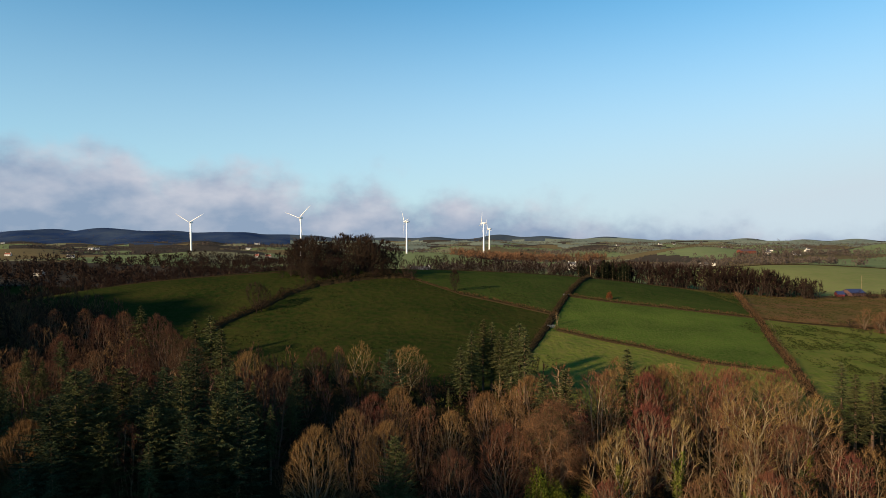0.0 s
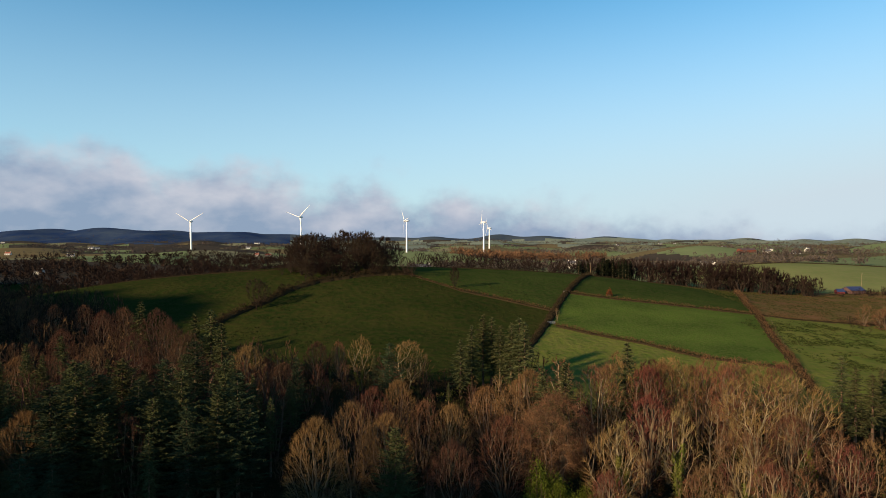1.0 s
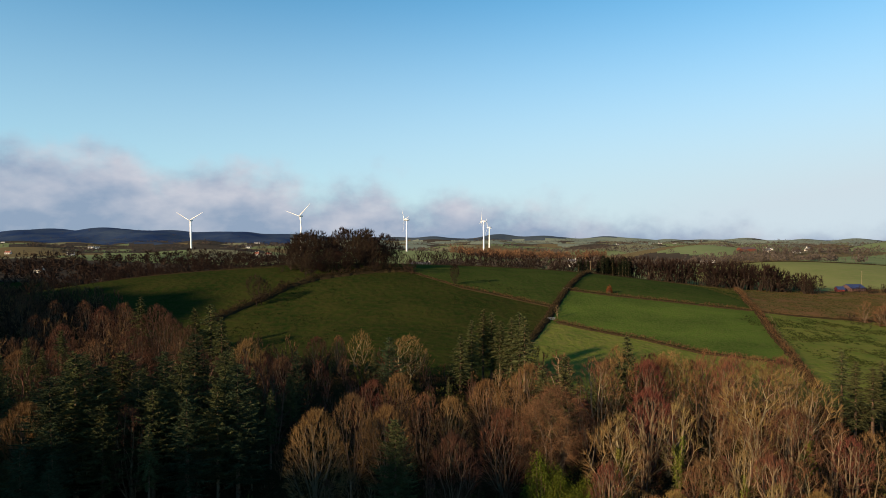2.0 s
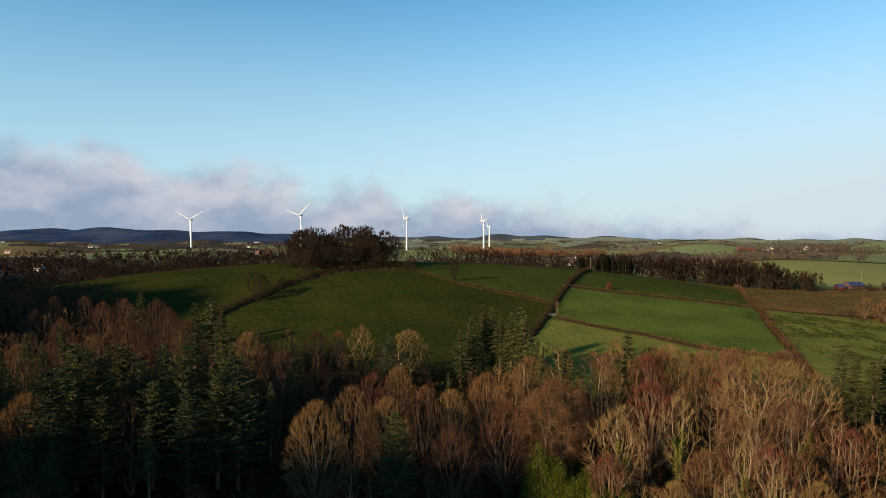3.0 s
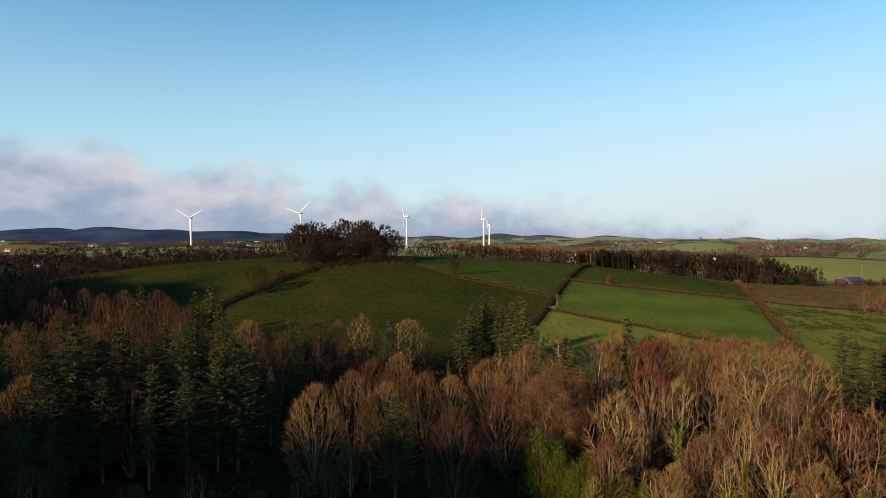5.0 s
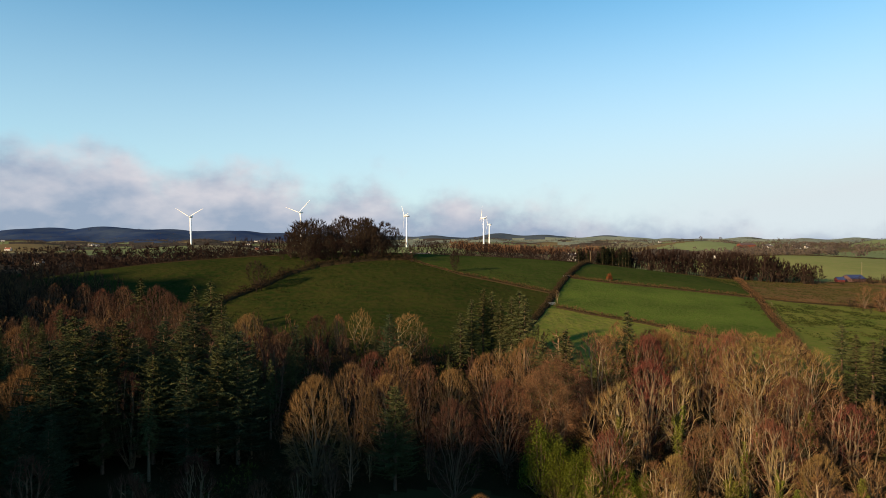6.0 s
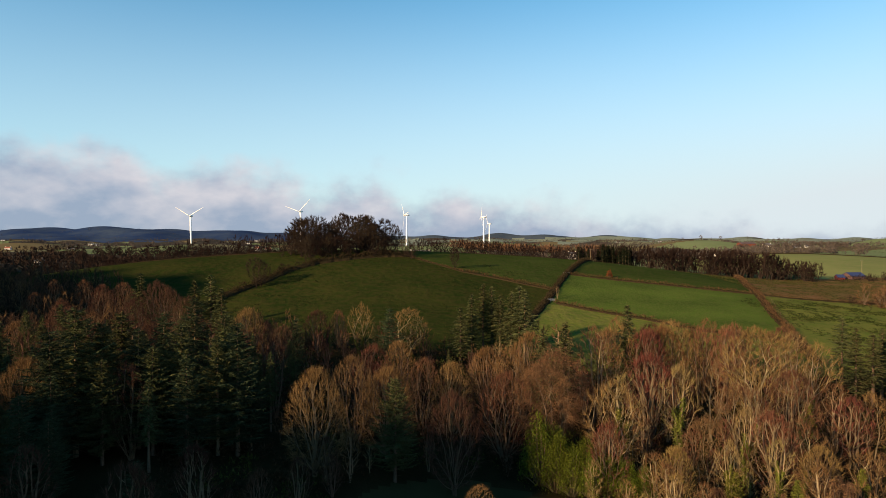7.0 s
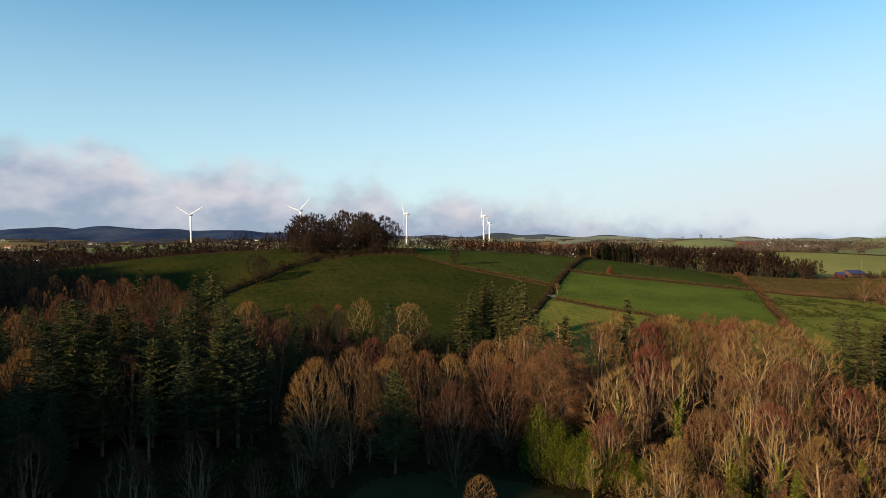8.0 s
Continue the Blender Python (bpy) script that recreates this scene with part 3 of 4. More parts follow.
            out = Vector((math.cos(a), math.sin(a), rng.uniform(-0.9, 0.5)))
            fine.blade(Vector((0, 0, z + rng.uniform(-0.4, 0.4))) + out * 0.1, out.normalized(), min(1.5, reach) * rng.uniform(0.6, 1.0), rng.uniform(0.3, 0.6) * spray, rng)
        z += whorl * rng.uniform(0.75, 1.2) * (0.75 + 0.5 * (1 - s))
    for k in range(8):
        fine.blade(Vector((0, 0, height * (0.93 + 0.006 * k))), Vector((rng.gauss(0, 0.4), rng.gauss(0, 0.4), 1)).normalized(), height * 0.045, 0.12, rng)
    part("trunk", wood, BARK, root)
    part("crown", fine, mat, root, "tiers of needled boughs")
    return root


def evergreen(seed, height, width, mat, label, leaves=3600):
    """A broadleaved evergreen: stems inside, and lobes of small leaves that turn their faces outwards."""
    rng = random.Random(seed)
    root = thing("evergreen_shrub", label, "shrub", "leafy shrubs")
    wood, fine = Shell(), Shell()
    lobes = []
    for k in range(60):
        a, s = 2.4 * k, (k + 0.5) / 60
        c = Vector((math.cos(a) * width * 0.40 * math.sqrt(s), math.sin(a) * width * 0.40 * math.sqrt(s), height * (0.92 - 0.74 * s) * rng.uniform(0.6, 1.1)))
        lobes.append((c, width * rng.uniform(0.05, 0.11)))
        wood.tube([Vector((c.x * 0.15, c.y * 0.15, -0.3)), Vector((c.x * 0.6, c.y * 0.6, c.z * 0.5)), c], [0.11, 0.07, 0.03], 3, False)
    for n in range(leaves):
        c, r = lobes[n % len(lobes)]
        d = Vector((rng.gauss(0, 1), rng.gauss(0, 1), rng.gauss(0.25, 1))).normalized()
        p = c + Vector((d.x * r, d.y * r, d.z * r * 2.2)) * rng.uniform(0.5, 1.5)
        if p.z < 0.1:
            continue
        nrm = (d + Vector((rng.gauss(0, 0.6), rng.gauss(0, 0.6), rng.gauss(0.1, 0.6)))).normalized()
        fine.leaf(p, nrm, rng.uniform(0.07, 0.17), rng)
    part("stem", wood, BARK, root)
    part("foliage", fine, mat, root, "dense leaves")
    return root


class Grove:
    """Copies of one tree. The tree itself takes the last place asked for."""

    def __init__(self, ob, height):
        self.ob, self.height, self.rows = ob, height * (1.0 if ob.name.startswith("conifer") else 1.06), []

    def put(self, x, y, height, wide=1.0, rng=random):
        s = height / self.height
        w = s * wide
        z = float(ground_z(x, y))
        m = Matrix.Translation((x, y, z)) @ Matrix.Rotation(rng.uniform(0, 6.283), 4, "Z") @ Matrix.Diagonal((w, w, s, 1))
        self.rows.append(m)

    def plant(self):
        for m in self.rows[:-1]:
            copy_thing(self.ob, m)
        if self.rows:
            self.ob.matrix_basis = self.rows[-1]
        else:
            self.discard()

    def discard(self):
        for o in (*self.ob.children_recursive, self.ob):
            bpy.data.objects.remove(o)


def joined(name, groves, label):
    """Trees that nobody could count, in one mesh."""
    verts, faces, slots, mats, base = [], [], [], [], 0
    for g in groves:
        for child in g.ob.children:
            co = np.empty(len(child.data.vertices) * 3)
            child.data.vertices.foreach_get("co", co)
            co = np.c_[co.reshape(-1, 3), np.ones(len(co) // 3)]
            poly = [tuple(p.vertices) for p in child.data.polygons]
            mat = child.data.materials[0]
            if mat not in mats:
                mats.append(mat)
            for m in g.rows:
                verts.append((co @ np.array(m).T)[:, :3])
                faces += [tuple(i + base for i in f) for f in poly]
                slots += [mats.index(mat)] * len(poly)
                base += len(co)
        g.discard()
    me = bpy.data.meshes.new(name)
    me.from_pydata(np.concatenate(verts).tolist(), [], faces)
    for m in mats:
        me.materials.append(m)
    me.polygons.foreach_set("material_index", slots)
    me.update()
    return tagged(new(name, me), label, "woodland", kind="stuff")


GOLD_T = [Grove(bare_tree(11, 18, 13, "dome", 460, 15000, TWIG_GOLD, BARK, "bare golden-brown broadleaf tree with a domed crown"), 18),
          Grove(bare_tree(12, 18, 8.6, "pole", 150, 4600, TWIG_GOLD, PALE_BARK, "bare golden-brown tree with several upright stems", stems=4), 18),
          Grove(bare_tree(13, 18, 8.4, "round", 190, 5200, TWIG_GOLD, BARK, "bare golden-brown tree with a rounded crown"), 18)]
BROWN_T = [Grove(bare_tree(21, 17, 11.5, "dome", 340, 10500, TWIG_BROWN, BARK, "bare brown broadleaf tree with a domed crown"), 17),
           Grove(bare_tree(22, 17, 8.6, "vase", 190, 5000, TWIG_BROWN, BARK, "bare brown tree with upswept branches"), 17),
           Grove(bare_tree(23, 17, 8.8, "round", 190, 5200, TWIG_BROWN, BARK, "bare brown tree with a rounded crown"), 17)]
RED_T = [Grove(bare_tree(31, 15, 9.0, "dome", 240, 7500, TWIG_RED, BARK, "bare reddish-brown broadleaf tree with a domed crown"), 15),
         Grove(bare_tree(32, 15, 7.4, "pole", 160, 4800, TWIG_RED, BARK, "bare reddish tree with several upright stems", stems=4), 15)]
PALE_T = [Grove(bare_tree(41, 19, 13.5, "open", 300, 9500, TWIG_GOLD, PALE_BARK, "old bare tree with a pale trunk and spreading limbs"), 19),
          Grove(bare_tree(42, 18, 7.6, "pole", 125, 3200, TWIG_PALE, PALE_BARK, "bare tree with pale straw-coloured stems", stems=3), 18),
          Grove(bare_tree(43, 17, 5.0, "pole", 80, 1900, TWIG_PALE, PALE_BARK, "slender bare tree with a single pale stem", stems=1), 17)]
IVY_T = [Grove(bare_tree(51, 16, 8.0, "round", 130, 3400, TWIG_GOLD, PALE_BARK, "bare tree with ivy climbing its trunk", ivy=1.6), 16),
         Grove(bare_tree(52, 16, 6.0, "pole", 100, 2200, TWIG_PALE, PALE_BARK, "slender bare tree wrapped in yellow-green ivy", ivy=2.2, stems=3), 16)]
SPRUCE_T = [Grove(conifer(61, 22, 8.4, NEEDLES_OLIVE, "tall dark green spruce with a pointed top", bare=0.16, dense=1.5), 22),
            Grove(conifer(62, 22, 7.4, NEEDLES_OLIVE, "narrow dark green spruce with a bare lower trunk", bare=0.34, dense=1.5), 22)]
FIR_T = [Grove(conifer(71, 24, 12.0, NEEDLES_OLIVE, "broad olive-green fir with upswept boughs", whorl=0.55, droop=-0.10, dense=2.3, power=0.62, ragged=0.42, spray=0.72), 24),
         Grove(conifer(72, 24, 10.5, NEEDLES, "broad dark green fir with upswept boughs", whorl=0.55, droop=-0.02, dense=2.3, power=0.66, ragged=0.42, spray=0.72), 24)]
SHRUB_T = [Grove(evergreen(81, 9, 8.5, LAUREL, "bright yellow-green evergreen shrub beside the lawn", 7400), 9)]
WEEP_T = [Grove(bare_tree(45, 18, 12, "open", 260, 8200, TWIG_BROWN, BARK, "old bare tree with hanging golden-brown twigs", weep=0.75), 18)]
PLUM_T = [Grove(bare_tree(29, 17, 10.5, "dome", 340, 13000, TWIG_PLUM, BARK, "bare plum-brown tree with a domed crown beside the lawn"), 17)]
RUSSET_T = [Grove(evergreen(82, 4, 4.2, RUSSET, "small round bush with russet winter leaves", 1800), 4)]
DARK_T = [Grove(bare_tree(91, 20, 15, "dome", 130, 3600, TWIG_DARK, DARK_BARK, "dark bare hilltop tree with a dense crown", twig=1.45, thick=1.7), 20),
          Grove(bare_tree(92, 20, 12, "round", 130, 3600, TWIG_DARK, DARK_BARK, "dark bare hilltop tree", twig=1.45, thick=1.7), 20),
          Grove(bare_tree(93, 20, 13, "round", 130, 3600, TWIG_DARK, DARK_BARK, "dark bare hilltop tree with a rounded crown", twig=1.45, thick=1.7), 20)]
# lighter trees for the depth of the wood
UNDER_T = [Grove(bare_tree(14, 16, 7.6, "pole", 90, 2300, TWIG_GOLD, PALE_BARK, "bare golden-brown tree with upright stems deep in the wood", twig=1.15, stems=4), 16),
           Grove(bare_tree(24, 16, 8.0, "round", 110, 2300, TWIG_BROWN, BARK, "bare brown tree deep in the wood", twig=1.15), 16),
           Grove(bare_tree(34, 16, 6.6, "pole", 90, 2300, TWIG_RED, BARK, "bare reddish tree deep in the wood", twig=1.15, stems=3), 16),
           Grove(bare_tree(54, 16, 5.2, "pole", 70, 2100, TWIG_PALE, PALE_BARK, "bare tree with ivy on its pale stems deep in the wood", twig=1.1, ivy=1.0, stems=2), 16),
           Grove(bare_tree(25, 16, 8.0, "dome", 120, 3400, TWIG_PLUM, BARK, "bare plum-brown tree deep in the wood", twig=1.2), 16)]
DEEP_T = [Grove(bare_tree(15, 16, 8.0, "pole", 54, 1300, TWIG_GOLD, PALE_BARK, "bare tree", twig=1.6, stems=4), 16),
          Grove(bare_tree(27, 16, 9.4, "dome", 60, 1450, TWIG_BROWN, BARK, "bare tree", twig=1.6), 16),
          Grove(bare_tree(35, 16, 7.0, "pole", 54, 1050, TWIG_RED, BARK, "bare tree", twig=1.6, stems=3), 16),
          Grove(bare_tree(55, 16, 5.2, "pole", 45, 850, TWIG_PALE, PALE_BARK, "bare tree", twig=1.5, ivy=0.45, stems=2), 16),
          Grove(bare_tree(28, 16, 9.0, "dome", 60, 1500, TWIG_PLUM, BARK, "bare tree", twig=1.6), 16)]
BELT_T = [Grove(bare_tree(95, 11, 8.0, "round", 18, 620, TWIG_DARK, DARK_BARK, "small dark bare tree", twig=1.6, thick=1.5), 11),
          Grove(bare_tree(96, 11, 7.0, "vase", 18, 620, TWIG_DARK, DARK_BARK, "small dark bare tree", twig=1.6, thick=1.5), 11),
          Grove(bare_tree(97, 11, 7.0, "round", 16, 560, TWIG_DARK, DARK_BARK, "small brown bare tree", twig=1.6, thick=1.5), 11),
          Grove(bare_tree(99, 11, 9.0, "dome", 18, 680, TWIG_DARK, DARK_BARK, "small dark bare tree", twig=1.6, thick=1.5), 11)]
LARCH_T = [Grove(conifer(66, 7, 4.2, TWIG_LARCH, "young larch with bare orange-brown branches", bare=0.06, whorl=0.4, droop=0.02, dense=1.5, spray=0.4), 7)]
FIELD_T = [Grove(bare_tree(44, 12, 8, "bush", 60, 1500, TWIG_BROWN, BARK, "golden-brown bare tree beside the rushy field", twig=1.7), 12)]
EDGE_T = [Grove(bare_tree(26, 16, 11, "dome", 30, 700, TWIG_BROWN, DARK_BARK, "bare tree", twig=1.6, thick=1.6), 16),
          Grove(bare_tree(36, 16, 12, "dome", 30, 700, TWIG_PLUM, DARK_BARK, "bare tree", twig=1.6, thick=1.6), 16),
          Grove(bare_tree(37, 16, 10, "dome", 30, 700, TWIG_PLUM, DARK_BARK, "bare tree", twig=1.6, thick=1.6), 16)]
YOUNG_T = [Grove(conifer(67, 9, 4.0, IVY, "young yellow-green conifer at the edge of the wood", bare=0.04, whorl=0.4, droop=0.0, dense=2.0, spray=0.6), 9)]
POINT_T = [Grove(conifer(98, 14, 5.5, NEEDLES_BLACK, "dark conifer of a shelter belt", whorl=0.9, dense=1.0, spray=2.0), 14)]
ALL_GROVES = YOUNG_T + WEEP_T + PLUM_T + GOLD_T + BROWN_T + RED_T + PALE_T + IVY_T + SPRUCE_T + FIR_T + SHRUB_T + RUSSET_T + DARK_T + UNDER_T + POINT_T + LARCH_T + FIELD_T

# trees that stand out, as (x, y, height of the top above the datum)
FIR_AT = [(-70.5, 121.0, 38.9), (-72.3, 116.0, 35.3), (-67.0, 124.0, 35.8), (-60.8, 126.0, 34.3), (-68.7, 135.0, 36.5),
    (-61.0, 138.0, 36.0), (-53.9, 130.0, 34.9), (-58.9, 150.0, 38.2), (-48.4, 140.0, 35.7), (-41.7, 128.0, 35.3),
    (-57.1, 124.0, 31.0), (-49.6, 122.0, 29.8), (-50.0, 128.0, 23.6), (-39.8, 130.9, 23.2), (-64.1, 118.5, 29.5),
    (-70.3, 113.0, 27.7), (-45.4, 127.0, 31.5), (-15.6, 185.0, 32.0), (-9.7, 128.0, 24.0)]
SPRUCE_AT = [(-109.5, 229.0, 39.9), (-67.6, 184.0, 41.9), (-63.1, 180.0, 38.3), (-74.6, 190.0, 39.8), (9.2, 203.5, 34.5),
    (13.3, 209.0, 37.6), (16.1, 209.0, 36.6), (18.5, 204.6, 34.4), (21.9, 202.4, 35.5), (24.3, 200.2, 37.6),
    (5.5, 198.0, 30.7), (25.5, 196.9, 36.6), (26.0, 165.0, 28.8), (30.9, 160.0, 31.2), (49.9, 171.0, 34.4),
    (104.3, 165.0, 31.8), (104.7, 160.0, 29.7), (107.7, 158.0, 28.6), (114.9, 165.0, 28.6), (-121.0, 200.0, 31.7),
    (-125.6, 190.0, 31.0)]
BROWN_AT = [(-172.9, 260.0, 39.1), (-154.0, 250.0, 36.4), (-144.5, 255.0, 36.0), (-132.3, 245.0, 34.7),
    (-152.2, 235.0, 32.5), (-126.1, 250.0, 35.3),
(-129.6, 215.0, 31.7), (-108.7, 175.0, 30.2), (-98.7, 170.0, 30.7), (-105.2, 190.0, 30.5), (-43.2, 170.0, 29.0), (-49.2, 175.0, 29.5), (-16.9, 150.0, 27.1),
    (-19.7, 138.0, 26.8), (-4.6, 150.0, 23.9), (76.2, 138.0, 23.6), (63.6, 135.0, 21.9), (52.3, 125.0, 17.8), (13.9, 142.0, 22.4)]
RED_AT = [(-90.9, 185.0, 35.0), (-82.2, 190.0, 38.1), (-73.1, 180.0, 35.9), (-101.4, 225.0, 37.6), (-40.1, 200.0, 29.9),
    (-33.8, 205.0, 29.2), (53.5,
168.0, 28.3), (69.4, 170.0, 28.7), (49.2, 150.0, 25.4), (84.6, 130.0, 19.8), (33.4, 128.0, 15.1), (74.7, 165.0, 28.8), (64.1,
122.0, 18.8)]
GOLD_AT = [(-79.3, 119.0, 30.4), (-121.5, 180.0, 29.5), (-52.9, 170.0, 34.4), (-25.6, 125.0, 27.6), (-11.5, 163.0, 26.6), (-12.4, 136.0, 25.5), (2.1, 150.0, 23.6),
    (11.2,
165.0, 24.7), (17.3, 160.0, 25.4), (23.0, 170.0, 28.0), (40.8, 165.0, 30.3), (46.6, 170.0, 30.3), (59.4, 172.0, 29.2), (64.0, 172.0, 28.9), (44.3,
120.0, 12.9), (68.8, 115.0, 14.8), (86.1, 138.0, 21.2), (90.1, 132.0, 20.4)]
DOME_AT = [(2.3, 126.0, 22.0), (22.7, 140.0, 24.4), (27.7, 150.0, 26.1)]
IVY_AT = [(86.4, 146.0, 28.9), (38.2, 135.0, 23.8), (35.0, 132.0, 23.3), (52.2, 140.0, 24.4), (68.5, 140.0, 24.4),
    (60.1, 125.0, 19.0), (69.6, 122.0, 17.7), (53.6, 118.0, 14.7), (76.0, 112.0, 14.9), (62.6, 117.0, 15.1),
    (-25.1, 195.0, 33.0)]
PALE_AT = [(73.8, 147.0, 32.2), (82.7, 150.0, 30.8), (61.8, 145.0, 25.8), (-11.2, 195.0, 31.5)]
SHRUB_AT = [(20.8, 133.0, 15.5), (23.5, 130.5, 12.0), (26.5, 129.0, 10.0), (30.0, 128.0, 9.0), (33.5, 127.5, 8.6),
    (37.0, 127.0, 8.0), (40.5, 127.0, 6.6), (24.5, 134.5, 12.5), (29.5, 132.5, 10.5)]


def plant_wood():
    rng = random.Random(5)
    taken = []
    plan = ((FIR_AT, FIR_T, (1.05, 1.4)), (SPRUCE_AT, SPRUCE_T, (1.2, 1.5)), (BROWN_AT, BROWN_T, (0.9, 1.15)), (RED_AT, RED_T, (0.85, 1.1)),
            (GOLD_AT, GOLD_T, (0.9, 1.1)), (DOME_AT, [PLUM_T[0], WEEP_T[0], WEEP_T[0]], (0.85, 1.0)), (IVY_AT, IVY_T, (0.95, 1.2)), (PALE_AT, PALE_T, (0.95, 1.15)),
            (SHRUB_AT, SHRUB_T, (0.7, 1.0)))
    for rows, kinds, wide in plan:
        for n, (x, y, top) in enumerate(rows):
            groves = kinds
            h = max(top - float(ground_z(x, y)), 4.0)
            if (x < -36 and groves is RED_T) or (-60 < x < -36 and groves is BROWN_T):
                groves = PLUM_T
            broad = (x < 12 or y < 121) and groves in (GOLD_T, BROWN_T, RED_T)
            groves[0 if broad else n % len(groves)].put(x, y, h, rng.uniform(*wide) * (0.88 if broad else 1.0), rng)
            taken.append((x, y))
    # tall trees along the edge of the wood
    row = (BROWN_T[2], GOLD_T[2], RED_T[0], BROWN_T[2], PALE_T[0])
    for k in range(12):
        x, y = 46 + 4.6 * k + rng.uniform(-1, 1), rng.uniform(171, 180)
        row[k % 5].put(x, y, rng.uniform(27.5, 30.5) - float(ground_z(x, y)), rng.uniform(0.95, 1.25), rng)
        taken.append((x, y))
    # the rest of the wood, lower than the trees above
    for gx in np.arange(-330, 330, 5.7):
        for gy in np.arange(84, 330, 5.7):
            x, y = gx + rng.uniform(-2.5, 2.5), gy + rng.uniform(-2.5, 2.5)
            if y > wood_edge(x) - 4 or abs(x) > 0.72 * y + 9:
                continue
            if ((x - 6) / 27) ** 2 + ((y - 112) / 22) ** 2 < 1 or (x < 22 and x > -30 and y < 108):
                continue
            near = min((x - a) ** 2 + (y - b) ** 2 for a, b in taken)
            if near < 3.6 ** 2:
                continue
            if -62 < x < -28 and abs((x + 25.6) * 0.629 - (y - 125) * 0.777) < 11:
                continue
            if y < 100 and rng.random() < 0.3:
                continue
            r = rng.random()
            h = rng.uniform(6.5, 12.5)
            if -48 < x < 26 and 128 < y < 188:
                h = rng.uniform(5, 8.5)
            if 92 < x < 125 and y > 130:
                h = rng.uniform(5, 8)
            if x > 30 and y > 150 and not (92 < x < 125):
                h = rng.uniform(10.5, 16)
            if x < -105 and y > 200:
                h = rng.uniform(10, 16)
            gold, brown, red, ivied, swept = UNDER_T if y < 138 else DEEP_T
            if x < -36 and y < 165:
                kind = rng.choice(FIR_T) if r < 0.55 else swept if r < 0.8 else rng.choice(SPRUCE_T)
                h = rng.uniform(14, 20)
            elif x < -0.60 * y or y > 196 or x > 0.60 * y:
                kind = rng.choice(EDGE_T)
            elif x < -36:
                kind = brown if r < 0.30 else swept if r < 0.80 else red if r < 0.86 else gold if r < 0.94 else SPRUCE_T[0]
            elif x < 14:
                kind = brown if r < 0.35 else swept if r < 0.66 else gold if r < 0.74 else red if r < 0.88 else SPRUCE_T[1]
            else:
                kind = gold if r < 0.28 else ivied if r < 0.54 else red if r < 0.74 else swept if r < 0.86 else brown if r < 0.97 else SPRUCE_T[1]
            if y < 122 and -40 < x < 0:
                kind = swept
            kind.put(x, y, h, rng.uniform(0.85, 1.15), rng)
            taken.append((x, y))


def plant_fields():
    rng = random.Random(8)
    # the dark clump that crowns the hill
    for k in range(54):
        x, y = rng.uniform(-93, -29), rng.uniform(354, 402)
        edge = 1 - abs((x + 58) / 40) ** 3
        rng.choice(DARK_T).put(x, y, rng.choice((13, 16, 18, 20, 23)) * rng.uniform(0.92, 1.05) * (0.72 + 0.28 * edge), rng.uniform(0.9, 1.25), rng)
    for k in range(26):
        x = rng.uniform(-92, -14)
        DARK_T[0].put(x, 350 + rng.uniform(-2, 9) + 0.10 * abs(x + 40), rng.uniform(6, 11), rng.uniform(1.0, 1.3), rng)
    for k in range(20):
        x = rng.uniform(-74, -30)
        DARK_T[1 + k % 2].put(x, float(np.interp(x, [-80, -66, -37, -18], [330, 341, 355, 361])) + rng.uniform(0, 7), rng.uniform(10, 15), rng.uniform(0.9, 1.2), rng)
    # belts of trees along the far sides of the fields
    belts = (((-330, 388), (-95, 398), 150, 40, 11, 15), ((-20, 432), (102, 474), 95, 24, 10, 13), ((-260, 470), (-60, 470), 50, 50, 8, 12))
    for (ax, ay), (bx, by), n, deep, lo, hi in belts:
        for k in range(n):
            t = (k + rng.random()) / n
            rng.choice(BELT_T).put(ax + (bx - ax) * t, ay + (by - ay) * t + rng.uniform(0, deep), rng.uniform(lo, hi) * rng.choice((1.0, 1.0, 0.85, 0.5)), rng.uniform(0.85, 1.3), rng)
    # the tall belt behind the pastures, whose crest falls away along it
    for k in range(190):
        x = rng.uniform(108, 264)
        y = float(np.interp(x, [108, 200, 264], [474, 445, 427])) + rng.uniform(0, 30)
        top = float(np.interp(x, [108, 146, 171, 207, 229, 250, 264], [48, 49, 47, 46, 44, 38, 34]))
        BELT_T[k % 4].put(x, y, max(5.0, (top - float(ground_z(x, y))) * rng.choice((1.0, 0.94, 0.85, 0.6))), rng.uniform(0.95, 1.35), rng)
    for k in range(80):
        x = rng.uniform(-330, -195)
        BELT_T[k % 4].put(x, rng.uniform(345, 392) - 0.15 * (x + 195), rng.uniform(7, 12), rng.uniform(1.0, 1.5), rng)
    for k in range(26):
        x, y = rng.uniform(114, 140), rng.uniform(462, 478)
        POINT_T[0].put(x, y, rng.uniform(45.5, 49.5) - 0.08 * (x - 114) - float(ground_z(x, y)), rng.uniform(1.0, 1.4), rng)
    for k in range(4):
        POINT_T[0].put(98 + 2.5 * k, 460 + rng.uniform(-3, 3), rng.uniform(9, 12), 1.3, rng)
    # young larches at the near edge of the wood
    for k in range(16):
        LARCH_T[0].put(rng.uniform(60, 86), rng.uniform(103, 117), rng.uniform(5, 8.5), rng.uniform(0.9, 1.2), rng)
    for x, y, top in ((73.3, 110, 11.7), (62.5, 111, 9.4), (54.0, 116, 9.0)):
        YOUNG_T[0].put(x, y, top - float(ground_z(x, y)), 1.0, rng)
    # trees standing singly in the fields
    DARK_T[1].put(6.0, 333, 11.5, 0.8, rng)
    DARK_T[0].put(6.6, 333.8, 10.0, 0.7, rng)
    DARK_T[2].put(-88.5, 300, 15.5, 1.1, rng)
